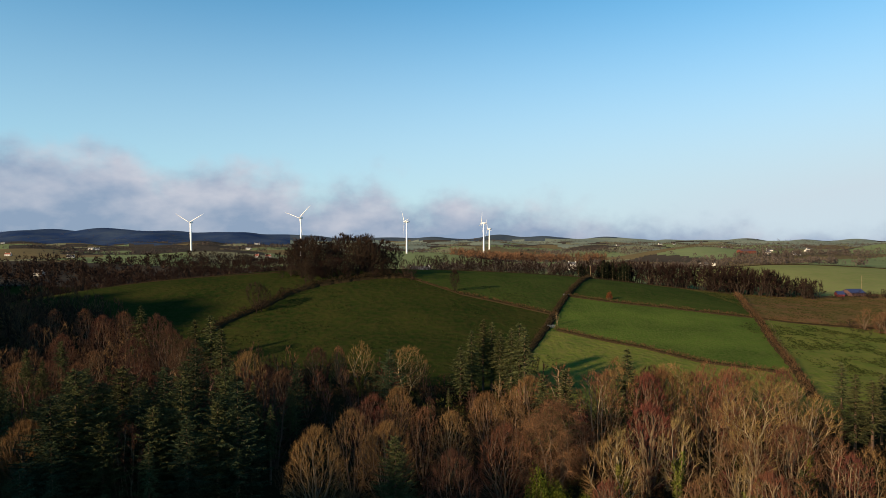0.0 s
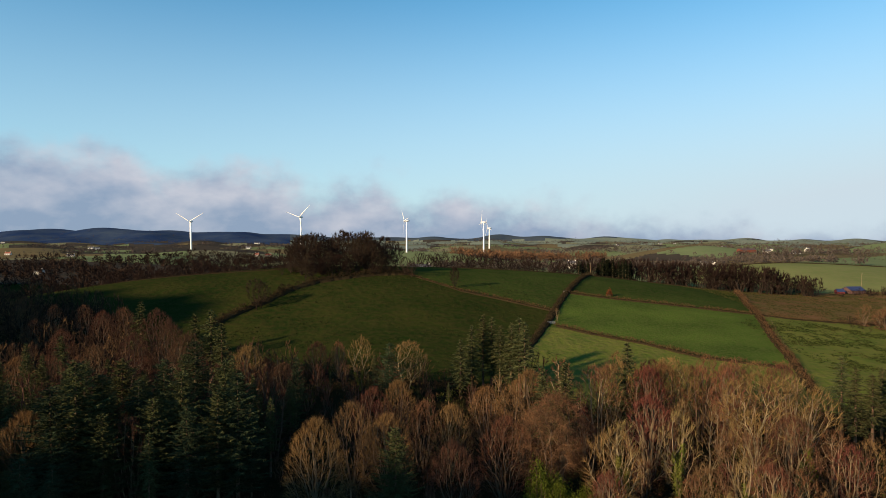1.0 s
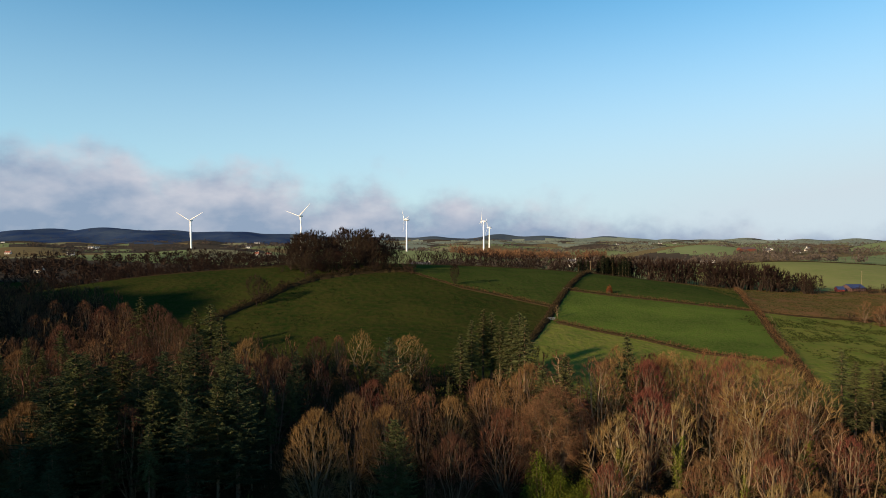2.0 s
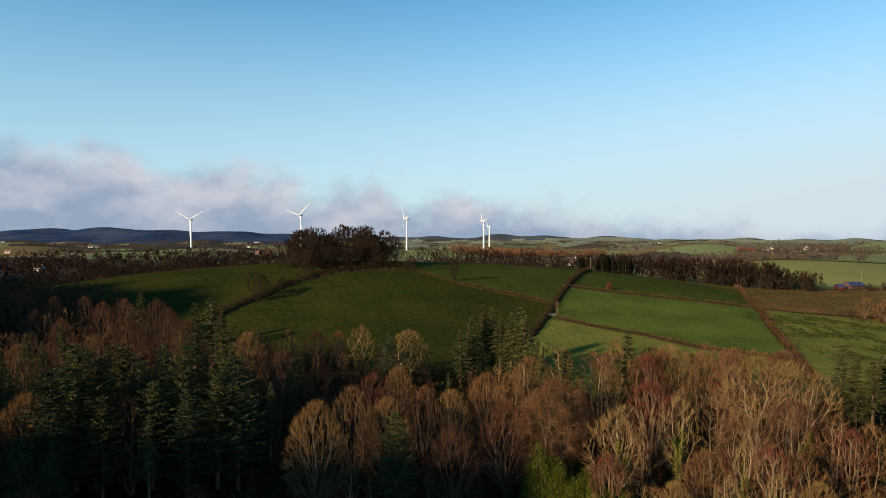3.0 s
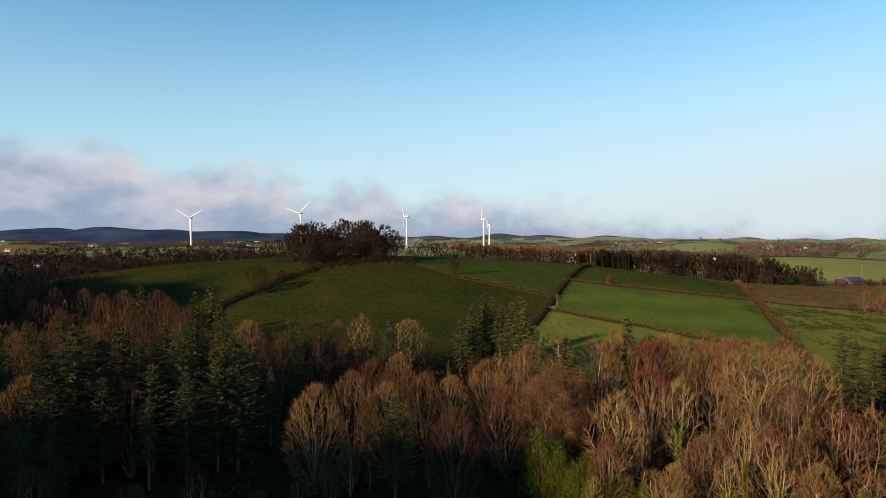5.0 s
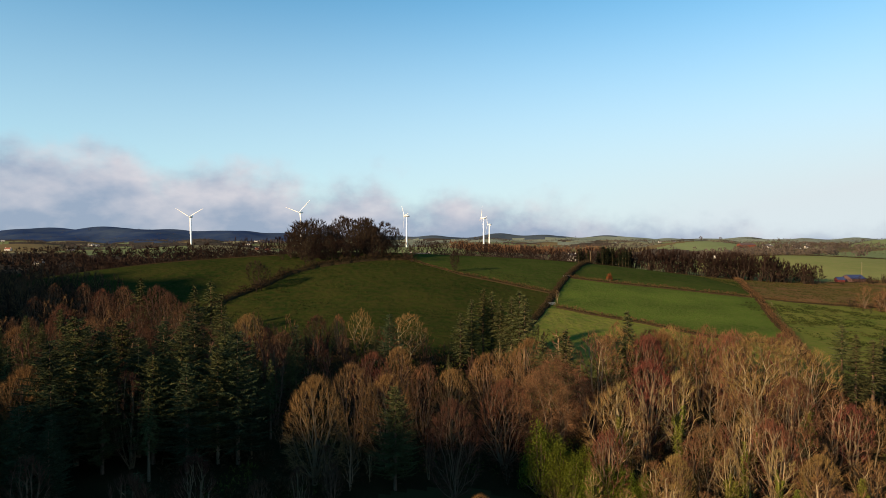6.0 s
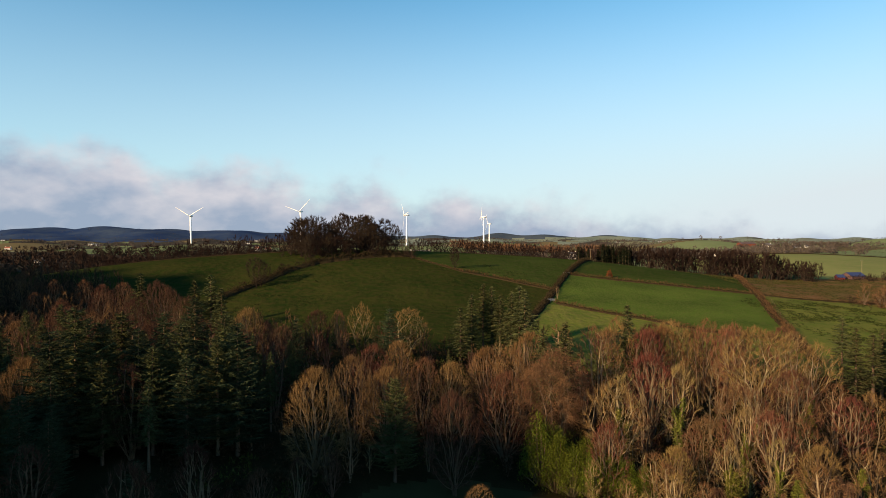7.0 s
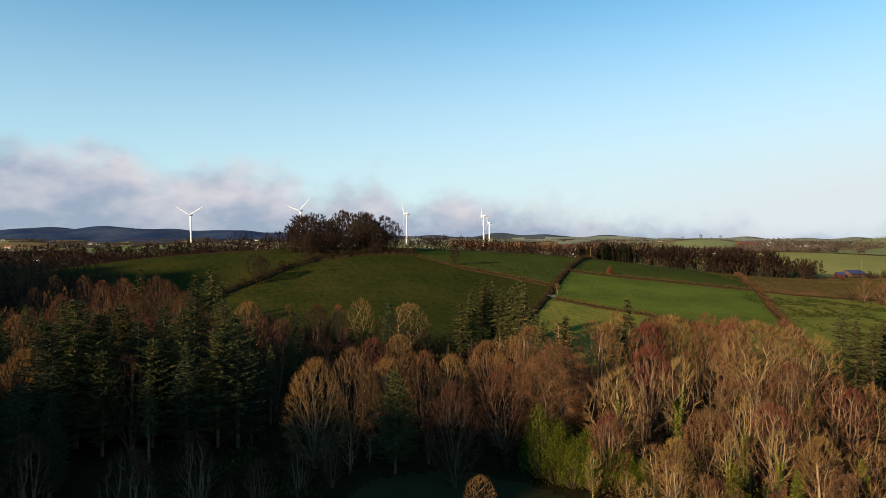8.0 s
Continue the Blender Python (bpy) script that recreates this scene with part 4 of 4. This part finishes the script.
    DARK_T[2].put(-86.5, 301.5, 13.0, 1.15, rng)
    DARK_T[1].put(-81, 318, 6, 1.0, rng)
    RUSSET_T[0].put(90.2, 343, 4.2, 1.0, rng)
    PALE_T[1].put(52, 288, 6.0, 0.9, rng)
    PALE_T[0].put(6.2, 111, 9.0 - float(ground_z(6.2, 111)), 0.9, rng)
    for k in range(40):
        BELT_T[k % 4].put(rng.uniform(266, 314), rng.uniform(426, 441), rng.uniform(2.5, 5.5), 1.3, rng)
    for k in range(9):
        FIELD_T[0].put(201 + 2.2 * k, rng.uniform(287, 306), rng.uniform(8.5, 13), rng.uniform(0.9, 1.2), rng)
    for k in range(20):
        BELT_T[k % 4].put(rng.uniform(188, 216), rng.uniform(288, 310), rng.uniform(2, 4), 1.4, rng)


plant_wood()
plant_fields()
for g in ALL_GROVES:
    g.plant()
joined("tree_belts", BELT_T, "belts of small bare brown trees behind the fields")
joined("wood_interior", DEEP_T, "bare brown and golden trees deep in the wood")
joined("wood_margin", EDGE_T, "bare brown trees along the margin of the wood")


# ---------------------------------------------------------------- hedges
def hedge(line, height, width, mat, label, seed, per_metre=26):
    """A field hedge: an earth bank with a tangle of stems along it."""
    rng = random.Random(seed)
    root = thing("hedge", label, "hedge", "field hedges")
    bank, fine = Shell(), Shell()
    pts = []
    for (ax, ay), (bx, by) in zip(line, line[1:]):
        n = max(1, int(math.hypot(bx - ax, by - ay) / 2.0))
        pts += [(ax + (bx - ax) * k / n, ay + (by - ay) * k / n) for k in range(n)]
    pts.append(line[-1])
    ring = ((-0.55, -0.3), (-0.42, 0.22), (-0.15, 0.34), (0.15, 0.34), (0.42, 0.22), (0.55, -0.3))
    for i, (x, y) in enumerate(pts):
        ax, ay = pts[max(i - 1, 0)]
        bx, by = pts[min(i + 1, len(pts) - 1)]
        d = Vector((bx - ax, by - ay, 0)).normalized()
        s = Vector((d.y, -d.x, 0))
        swell = rng.uniform(0.8, 1.2)
        for a, h in ring:
            p = Vector((x, y, 0)) + s * a * width * swell
            bank.v.append((p.x, p.y, float(ground_z(p.x, p.y)) + (h * height * swell if h > 0 else h)))
        if i:
            o = 6 * i
            bank.f += [(o + k, o + k + 1, o + k - 5, o + k - 6) for k in range(5)]
        gap = rng.random() < 0.05
        tall = height * rng.uniform(0.75, 1.25)
        for k in range(0 if gap else int(per_metre * 2)):
            p = Vector((x, y, 0)) + s * rng.gauss(0, 0.24) * width + d * rng.uniform(-1.2, 1.2)
            p.z = float(ground_z(x, y)) + rng.uniform(0.05, 0.75) * tall
            e = Vector((rng.gauss(0, 0.55), rng.gauss(0, 0.55), rng.uniform(0.1, 1.1))).normalized()
            fine.blade(p, e, rng.uniform(0.35, 0.8) * tall * 0.6, rng.uniform(0.08, 0.2), rng)
    part("bank", bank, BANK, root, "earth bank")
    part("thicket", fine, mat, root)
    return root


hedge(MAIN_HEDGE, 2.6, 3.4, HEDGE_DARK, "dark overgrown hedge running up between two pastures", 1, 34)
hedge(RIGHT_HEDGE, 2.4, 3.6, HEDGE_BROWN, "thick reddish-brown hedge beside the pasture", 2, 34)
hedge([(68, 343), (90, 335.4), (118, 328), (138.7, 321), (155, 316.4)], 2.0, 2.4, HEDGE_BROWN, "low clipped brown hedge across the pasture", 3, 40)
hedge([(50.5, 280.6), (67, 268.5), (82, 258.4), (98, 240), (124, 226)], 2.0, 2.4, HEDGE_BROWN, "low brown hedge at the foot of the pasture", 4, 40)
hedge([(158, 315), (171, 309.5), (202, 304.6), (250, 298)], 1.6, 2.2, HEDGE_BROWN, "low brown hedge beside the rushy field", 5)
hedge([(9.4, 327), (27.5, 318.4), (48.6, 306.5), (54, 303)], 2.0, 2.6, HEDGE_BROWN, "low reddish hedge below the upper pasture", 6, 40)
hedge([(9.4, 327), (-8, 344), (-22, 360)], 1.2, 1.8, HEDGE_BROWN, "short hedge leading up to the hilltop clump", 7)
hedge([(-104, 276), (-99, 291), (-86.5, 310.2), (-79.5, 324.2), (-66.5, 337.5), (-37.3, 352.7), (-18, 358)], 3.6, 5.0, HEDGE_DARK, "dark hedge climbing to the hilltop clump", 8, 64)
hedge([(-230, 350), (-184, 357), (-140, 366), (-96, 372)], 1.1, 1.6, HEDGE_DARK, "low dark hedge along the crest of the pasture", 9)
hedge([(104, 452), (150, 462), (200, 440)], 1.5, 2.2, HEDGE_DARK, "dark hedge under the shelter belt", 10)
hedge([(-10, 428), (40, 440), (102, 455)], 1.5, 2.2, HEDGE_DARK, "dark hedge at the top of the pasture", 11)

hedge([(207, 520), (228, 580), (258, 662)], 2.2, 3.0, HEDGE_DARK, "dark hedge beside the sunny hill pasture", 12)
hedge([(258, 665), (290, 674), (330, 678), (380, 681), (430, 679), (480, 673), (530, 661), (580, 641), (606, 612)], 2.4, 3.2, HEDGE_DARK, "dark hedge along the top of the sunny hill pasture", 13, 16)


# ---------------------------------------------------------------- rushes and tussocks on the pastures
def tussocks(name, mat, label, count, patches, seed, size):
    """Coarse tufts that mottle a pasture, thicker in some patches than in others."""
    rng = random.Random(seed)
    s = Shell()
    while count > 0:
        x0, x1, y0, y1, thick = patches[rng.randrange(len(patches))]
        x, y = rng.uniform(x0, x1), rng.uniform(y0, y1)
        if y < wood_edge(x) + 2 or noise.noise(Vector((x / 13, y / 13, seed))) + 0.5 * noise.noise(Vector((x / 4, y / 4, seed))) < thick:
            continue
        z = float(ground_z(x, y))
        count -= 1
        for k in range(4):
            a = rng.uniform(0, 6.283)
            s.blade(Vector((x + rng.gauss(0, 0.3), y + rng.gauss(0, 0.3), z - 0.03)), Vector((math.cos(a) * 0.6, math.sin(a) * 0.6, 0.8)).normalized(), size * rng.uniform(0.6, 1.2), size * rng.uniform(0.5, 1.0), rng)
    tagged(new(name, s.mesh(name, mat)), label, "grass", kind="stuff")


tussocks("rush_tussocks", RUSH, "dark green rush tufts scattered over the pastures", 13000,
         [(-95, 45, 205, 350, 0.05), (140, 260, 200, 305, -0.1), (150, 240, 210, 300, 0.05)], 3, 0.42)
tussocks("brown_tussocks", TUFT, "brown grass tufts on the rough pasture", 10000,
         [(165, 300, 315, 445, -0.2), (140, 250, 200, 300, 0.2)], 4, 0.40)


# ---------------------------------------------------------------- undergrowth of the wood
def undergrowth():
    rng = random.Random(29)
    brown, green = Shell(), Shell()
    for k in range(5200):
        y = rng.uniform(92, 215)
        x = rng.uniform(-0.45, 0.76) * y
        if y > wood_edge(x) + 3 or ((x - 6) / 28) ** 2 + ((y - 112) / 23) ** 2 < 1 or (-30 < x < 22 and y < 106):
            continue
        patch = noise.noise(Vector((x / 11, y / 11, 7)))
        h = rng.uniform(1.2, 3.6)
        tuft(green if patch > 0.12 and rng.random() < 0.75 else brown, x, y, float(ground_z(x, y)), h, h * rng.uniform(0.8, 1.4), 17, rng, 0.42)
    tagged(new("bracken_undergrowth", brown.mesh("bracken_undergrowth", SCRUB_BROWN)), "brown bracken and bramble under the trees", "undergrowth", kind="stuff")
    tagged(new("evergreen_undergrowth", green.mesh("evergreen_undergrowth", SCRUB_GREEN)), "olive evergreen undergrowth between the trees", "undergrowth", kind="stuff")


# ---------------------------------------------------------------- far farmland
def tuft(shell, x, y, z, h, w, n, rng, broad=1.0):
    """A bush or a small bare tree far off: a rounded head of twig sprays that stand outwards from a short stem."""
    for k in range(n):
        a, t = rng.uniform(0, 6.283), rng.uniform(-0.7, 1.0)
        r = math.sqrt(max(0.0, 1 - t * t)) * rng.uniform(0.55, 1.0)
        d = Vector((math.cos(a) * r, math.sin(a) * r, t))
        p = Vector((x + d.x * w * 0.36, y + d.y * w * 0.36, z + h * (0.52 + 0.34 * d.z)))
        shell.blade(p, (d + Vector((rng.gauss(0, 0.4), rng.gauss(0, 0.4), 0.35))).normalized(), h * rng.uniform(0.16, 0.30), w * rng.uniform(0.18, 0.32) * broad, rng)


def far_farmland():
    rng = random.Random(17)
    hedges, woods, larch, brown = Shell(), Shell(), Shell(), Shell()
    # hedges follow the edges of the patchwork
    for y0, y1, step in ((560, 1300, 5.0), (1300, 2400, 10.0), (2400, 4200, 20.0)):
        ys = np.arange(y0, y1, step)
        for y in ys:
            xs = np.arange(-0.74 * y, 0.74 * y, step)
            yy = np.full_like(xs, y)
            i, j = far_cell(xs, yy)
            i2, j2 = far_cell(xs + step, yy)
            i3, j3 = far_cell(xs, yy + step)
            on = (i != i2) | (j != j2) | (i != i3) | (j != j3)
            zs = ground_z(xs, yy)
            for x, z in zip(xs[on], zs[on]):
                if rng.random() < 0.12 or (y < 805 and x > 0.36 * y + 15):
                    continue
                tall = rng.random() < (0.10 if y < 1300 else 0.15)
                h = rng.uniform(5, 10) if tall else rng.uniform(1.6, 2.8) * (1.0 if y < 1300 else 1.5)
                tuft((brown if x < -0.18 * y and y < 1000 else woods) if tall else hedges, x + rng.uniform(-2, 2), y + rng.uniform(-2, 2), z, h, (h * 0.8 if tall else step * 0.75), (26 if step < 8 else 14) if tall else (10 if step < 8 else 6), rng, 0.8 if step < 8 else 1.2)
    # copses
    copse = [(-330, 530, 120, 60), (-470, 640, 130, 60), (-430, 760, 150, 90), (-250, 640, 120, 50), (-330, 900, 110, 40), (450, 965, 90, 30), (560, 980, 120, 40), (700, 1250, 160, 60), (120, 700, 150, 40),
             (-650, 1300, 150, 50), (-250, 1500, 160, 50), (330, 1500, 190, 60), (900, 1700, 200, 60), (90, 2000, 240, 70), (-900, 2100, 240, 70), (1300, 2500, 260, 80)]
    for k in range(30):
        y = rng.uniform(650, 3600)
        copse.append((rng.uniform(-0.72, 0.72) * y, y, rng.uniform(50, 160) * (0.6 + y / 2500), rng.uniform(14, 40) * (0.6 + y / 2500)))
    for k in range(420):
        y = rng.uniform(4150, 4550)
        x = rng.uniform(-0.1, 0.72) * y
        if noise.noise(Vector((x / 160, 0.5, 3))) > 0.0:
            tuft(woods, x, y, float(ground_z(x, y)), rng.uniform(7, 15), 13, 9, rng)
    for k in range(700):
        y = rng.uniform(3250, 4650)
        x = rng.uniform(-0.74, -0.22) * y
        if noise.noise(Vector((x / 220, y / 120, 9))) > 0.02 and y < 4450:
            tuft(woods, x, y, float(ground_z(x, y)), rng.uniform(4, 10), rng.uniform(16, 34), 6, rng)
    copse += [(420, 4480, 330, 60), (300, 4400, 240, 40), (800, 4450, 260, 40)]
    for cx, cy, rx, ry in copse:
        for k in range(int(min(rx * ry / 42 * min(1.0, 800 / cy), 170)) + 30):
            a, r = rng.uniform(0, 6.283), math.sqrt(rng.random())
            x, y = cx + math.cos(a) * r * rx, cy + math.sin(a) * r * ry
            h = rng.uniform(6, 11)
            tuft(brown if cx < 0 and cy < 1000 else woods, x, y, float(ground_z(x, y)), h, h * 0.8, 34 if cy < 1100 else 14, rng, 0.6 if cy < 1100 else 1.1)
    for k in range(900):
        x, y = rng.uniform(10, 245), rng.uniform(880, 1010)
        if noise.noise(Vector((x / 45, y / 45, 2))) < -0.28 or (x - 128) ** 2 / 118 ** 2 + (y - 945) ** 2 / 68 ** 2 > 1:
            continue
        h = rng.uniform(9, 15)
        tuft(larch, x, y, float(ground_z(x, y)), h, 5.0, 18, rng, 0.8)
    tagged(new("far_hedges", hedges.mesh("far_hedges", FAR_HEDGE)), "dark hedges between the far fields", "hedge", kind="stuff")
    tagged(new("far_woods", woods.mesh("far_woods", FAR_WOOD)), "bare grey-brown trees and copses across the far farmland", "woodland", kind="stuff")
    tagged(new("brown_copses", brown.mesh("brown_copses", COPSE)), "dark brown bare copses behind the hillside pasture", "woodland", kind="stuff")
    tagged(new("larch_plantation", larch.mesh("larch_plantation", TWIG_LARCH)), "orange-brown larch plantation beyond the hill", "woodland", kind="stuff")


undergrowth()
far_farmland()


# ---------------------------------------------------------------- wind turbines
def turbine(seed_turn, hub, blade_len, facing, x, y):
    root = thing("wind_turbine", "white three-bladed wind turbine standing on farmland", "wind turbine", "wind turbines on the horizon")
    z = float(ground_z(x, y))
    root.matrix_basis = Matrix.Translation((x, y, z)) @ Matrix.Rotation(radians(facing), 4, "Z")
    tower = Shell()
    tower.tube([(0, 0, -2), (0, 0, 0.5), (0, 0, hub * 0.5), (0, 0, hub - 1.2)], [1.9, 1.75, 1.4, 1.05], 16)
    part("tower", tower, WHITE_PAINT, root, flat=False)
    nac = Shell()
    nac.tube([(0, 3.6, hub), (0, 3.2, hub), (0, -1.5, hub + 0.1), (0, -5.0, hub + 0.2), (0, -5.6, hub + 0.2)], [0.8, 1.5, 1.75, 1.4, 0.6], 10)
    part("nacelle", nac, WHITE_PAINT, root, flat=False)
    h = Shell()
    h.tube([(0, 3.5, hub), (0, 4.6, hub), (0, 5.5, hub), (0, 6.0, hub)], [1.35, 1.4, 0.95, 0.2], 12)
    part("hub", h, WHITE_PAINT, root, flat=False)
    for k in range(3):
        a = radians(seed_turn + 120 * k)
        along, across = Vector((math.sin(a), 0, math.cos(a))), Vector((math.cos(a), 0, -math.sin(a)))
        b = Shell()
        for t, chord, thick in ((0.02, 1.0, 1.0), (0.10, 1.3, 0.8), (0.2, 1.7, 0.5), (0.5, 1.1, 0.35), (0.8, 0.7, 0.22), (0.97, 0.42, 0.13), (1.0, 0.15, 0.08)):
            c = Vector((0, 4.5, hub)) + along * (0.9 + t * blade_len)
            twist = 0.5 * (1 - t)
            ch = across * math.cos(twist) + Vector((0, 1, 0)) * math.sin(twist)
            th = along.cross(ch).normalized()
            b.v += [tuple(c - ch * chord * 0.35), tuple(c + th * thick * 0.5), tuple(c + ch * chord * 0.65), tuple(c - th * thick * 0.5)]
        n = len(b.v) // 4
        for i in range(n - 1):
            b.f += [(4 * i + q, 4 * i + (q + 1) % 4, 4 * i + 4 + (q + 1) % 4, 4 * i + 4 + q) for q in range(4)]
        b.f += [(3, 2, 1, 0), tuple(4 * (n - 1) + q for q in range(4))]
        part("blade", b, WHITE_PAINT, root, flat=False)


turbine(60, 57, 31, 172, -463, 1163)
turbine(-48, 74, 33, 155, -265, 1180)
turbine(40, 71, 26, 110, -66, 1150)
turbine(-20, 56, 24, 97, 76, 1180)
turbine(20, 57, 23, 108, 104, 1420)


# ---------------------------------------------------------------- houses and farm buildings
def house(x, y, turn, length, depth, wall_h, pitch, roof, label="white rendered farmhouse with a pitched roof", wall=RENDER_WALL, windows=3, chimneys=2, category="house", sink=0.0):
    root = thing("house", label, category, "scattered houses")
    root.matrix_basis = Matrix.Translation((x, y, float(ground_z(x, y)) - sink)) @ Matrix.Rotation(radians(turn), 4, "Z")
    L, D, H = length / 2, depth / 2, wall_h
    w = Shell()
    w.v += [(-L, -D, -1.5), (L, -D, -1.5), (L, D, -1.5), (-L, D, -1.5), (-L, -D, H), (L, -D, H), (L, D, H), (-L, D, H), (-L, 0, H + pitch), (L, 0, H + pitch)]
    w.f += [(0, 1, 5, 4), (2, 3, 7, 6), (1, 2, 6, 9, 5), (3, 0, 4, 8, 7), (3, 2, 1, 0)]
    part("wall", w, wall, root)
    r = Shell()
    o, t = 0.35, 0.22
    for s in (-1, 1):
        b = len(r.v)
        e = H - o * pitch / D
        for dz in (0.02, t):
            r.v += [(-L - o, s * (D + o), e + dz), (L + o, s * (D + o), e + dz), (L + o, 0, H + pitch + dz), (-L - o, 0, H + pitch + dz)]
        r.f += [tuple(b + i for i in f) for f in ((3, 2, 1, 0), (4, 5, 6, 7), (0, 1, 5, 4), (1, 2, 6, 5), (2, 3, 7, 6), (3, 0, 4, 7))]
    rf = part("roof", r, roof, root)
    for k in range(chimneys):
        c = Shell()
        cx = (-1 if k == 0 else 1) * (L - 0.7)
        c.box(cx - 0.45, -0.4, H + pitch - 0.6, cx + 0.45, 0.4, H + pitch + 1.1)
        part("chimney", c, RENDER_WALL, rf)
    storeys = 2 if H > 4 else 1
    for k in range(windows):
        for st in range(storeys):
            g = Shell()
            cx, cz = -L + length * (k + 0.5) / windows, 1.5 + 2.6 * st
            g.box(cx - 0.55, -D - 0.03, cz - 0.6, cx + 0.55, -D + 0.05, cz + 0.6)
            part("window", g, GLASS_DARK, root)
    return root


FARMS = [(-302, 1026, 15, 6, RED_TILE), (-287, 1038, 20, 9, RED_TILE), (-405, 634, -12, 8, SLATE), (-842, 1225, 10, 10, RED_TILE), (-675, 1147, 18, 12, SLATE),
         (-979, 1760, -8, 14, SLATE), (-952, 1742, 30, 11, SLATE), (-451, 1467, 10, 12, SLATE), (-744, 2531, 5, 20, SLATE), (-17, 470, 8, 15, SLATE), (160, 598, 5, 12, SLATE),
         (564, 1011, 12, 13, SLATE), (530, 1036, -14, 12, SLATE)]
for x, y, turn, length, roof in FARMS:
    house(x, y, turn, length, 7, 3.2, 2.3, roof)
house(371, 900, 12, 11, 7, 2.8, 2.0, SLATE, "small white bungalow with a grey roof", windows=2, chimneys=0)
house(387, 904, 70, 5, 5, 4.4, 1.6, SLATE, "small white outbuilding beside the bungalow", windows=1, chimneys=0)
house(150, 735, -20, 9, 7, 4.8, 2.2, SLATE, "white two-storey farmhouse with a slate roof", windows=3, sink=-2.0)
FAR_HOUSES = [(638, 1438, 8, 16), (864, 1674, -10, 26), (936, 1628, 20, 18), (958, 1660, 5, 14), (1030, 3000, 12, 30), (1090, 2980, -14, 24), (1390, 3010, 25, 34), (1960, 3010, 0, 40),
              (135, 3000, 10, 26), (45, 3010, 30, 22), (480, 2900, -6, 22), (-2050, 2947, 18, 26), (-1290, 2600, -12, 20), (690, 2500, 14, 20)]
for x, y, turn, length in FAR_HOUSES:
    house(x, y, turn, length * 0.6, 7, 3.4, 2.4, SLATE, chimneys=1)
house(503, 1049, 6, 26, 14, 4.0, 2.2, BROWN_SHEET, "long reddish-brown farm shed", TWIG_RED, 0, 0, "farm shed")

shed = house(280.5, 447, -10, 4.5, 6, 1.7, 1.7, BLUE_SHEET, "blue-roofed farm shed with a red sheet-metal side", RED_SHEET, 0, 0, "farm shed")
shed2 = house(292, 450, 8, 11, 10, 2.0, 2.4, BLUE_SHEET, "blue-roofed dark farm shed beside the trees", BROWN_SHEET, 0, 0, "farm shed")


# ---------------------------------------------------------------- gates and posts
def gate(x, y, turn):
    root = thing("field_gate", "galvanised steel field gate in a hedge gap", "gate", "field gates")
    root.matrix_basis = Matrix.Translation((x, y, float(ground_z(x, y)))) @ Matrix.Rotation(radians(turn), 4, "Z")
    for k in range(6):
        s = Shell()
        s.tube([(-1.8, 0, 0.25 + 0.2 * k), (1.8, 0, 0.25 + 0.2 * k)], [0.04, 0.04], 6)
        part("rail", s, GREY_METAL, root)
    for px in (-1.9, 1.9):
        s = Shell()
        s.tube([(px, 0, -0.4), (px, 0, 1.5)], [0.1, 0.09], 8)
        part("gate_post", s, BARK, root)


gate(48.6, 283.4, 10)
gate(67.0, 343.0, 5)


def utility_pole(x, y, height):
    root = thing("utility_pole", "weathered wooden electricity pole with a crossarm", "utility pole", "utility poles")
    root.matrix_basis = Matrix.Translation((x, y, float(ground_z(x, y))))
    s = Shell()
    s.tube([(0, 0, -0.5), (0, 0, height)], [0.16, 0.11], 8)
    part("pole", s, PALE_BARK, root)
    s = Shell()
    s.box(-0.9, -0.06, height - 0.5, 0.9, 0.06, height - 0.36)
    part("crossarm", s, BARK, root)
    for px in (-0.8, 0.0, 0.8):
        s = Shell()
        s.tube([(px, 0, height - 0.36), (px, 0, height - 0.16)], [0.06, 0.04], 6)
        part("insulator", s, GREY_METAL, root)


for x, y, h in ((107, 458, 9.5), (318, 480, 10), (182, 560, 9), (-150, 520, 9)):
    utility_pole(x, y, h)


def fence_post(x, y):
    s = Shell()
    s.tube([(0, 0, -0.3), (0, 0, 1.0), (0, 0, 1.15)], [0.09, 0.08, 0.03], 6)
    ob = tagged(new("fence_post", s.mesh("fence_post", BARK)), "weathered grey wooden fence post in the pasture", "fence post", "fence posts")
    ob.matrix_basis = Matrix.Translation((x, y, float(ground_z(x, y))))


for k in range(14):
    fence_post(134 + 1.9 * k + 1.5, 247 + 4.9 * k)
for k in range(12):
    fence_post(-96 + 2.6 * k, 298 + 4.0 * k)
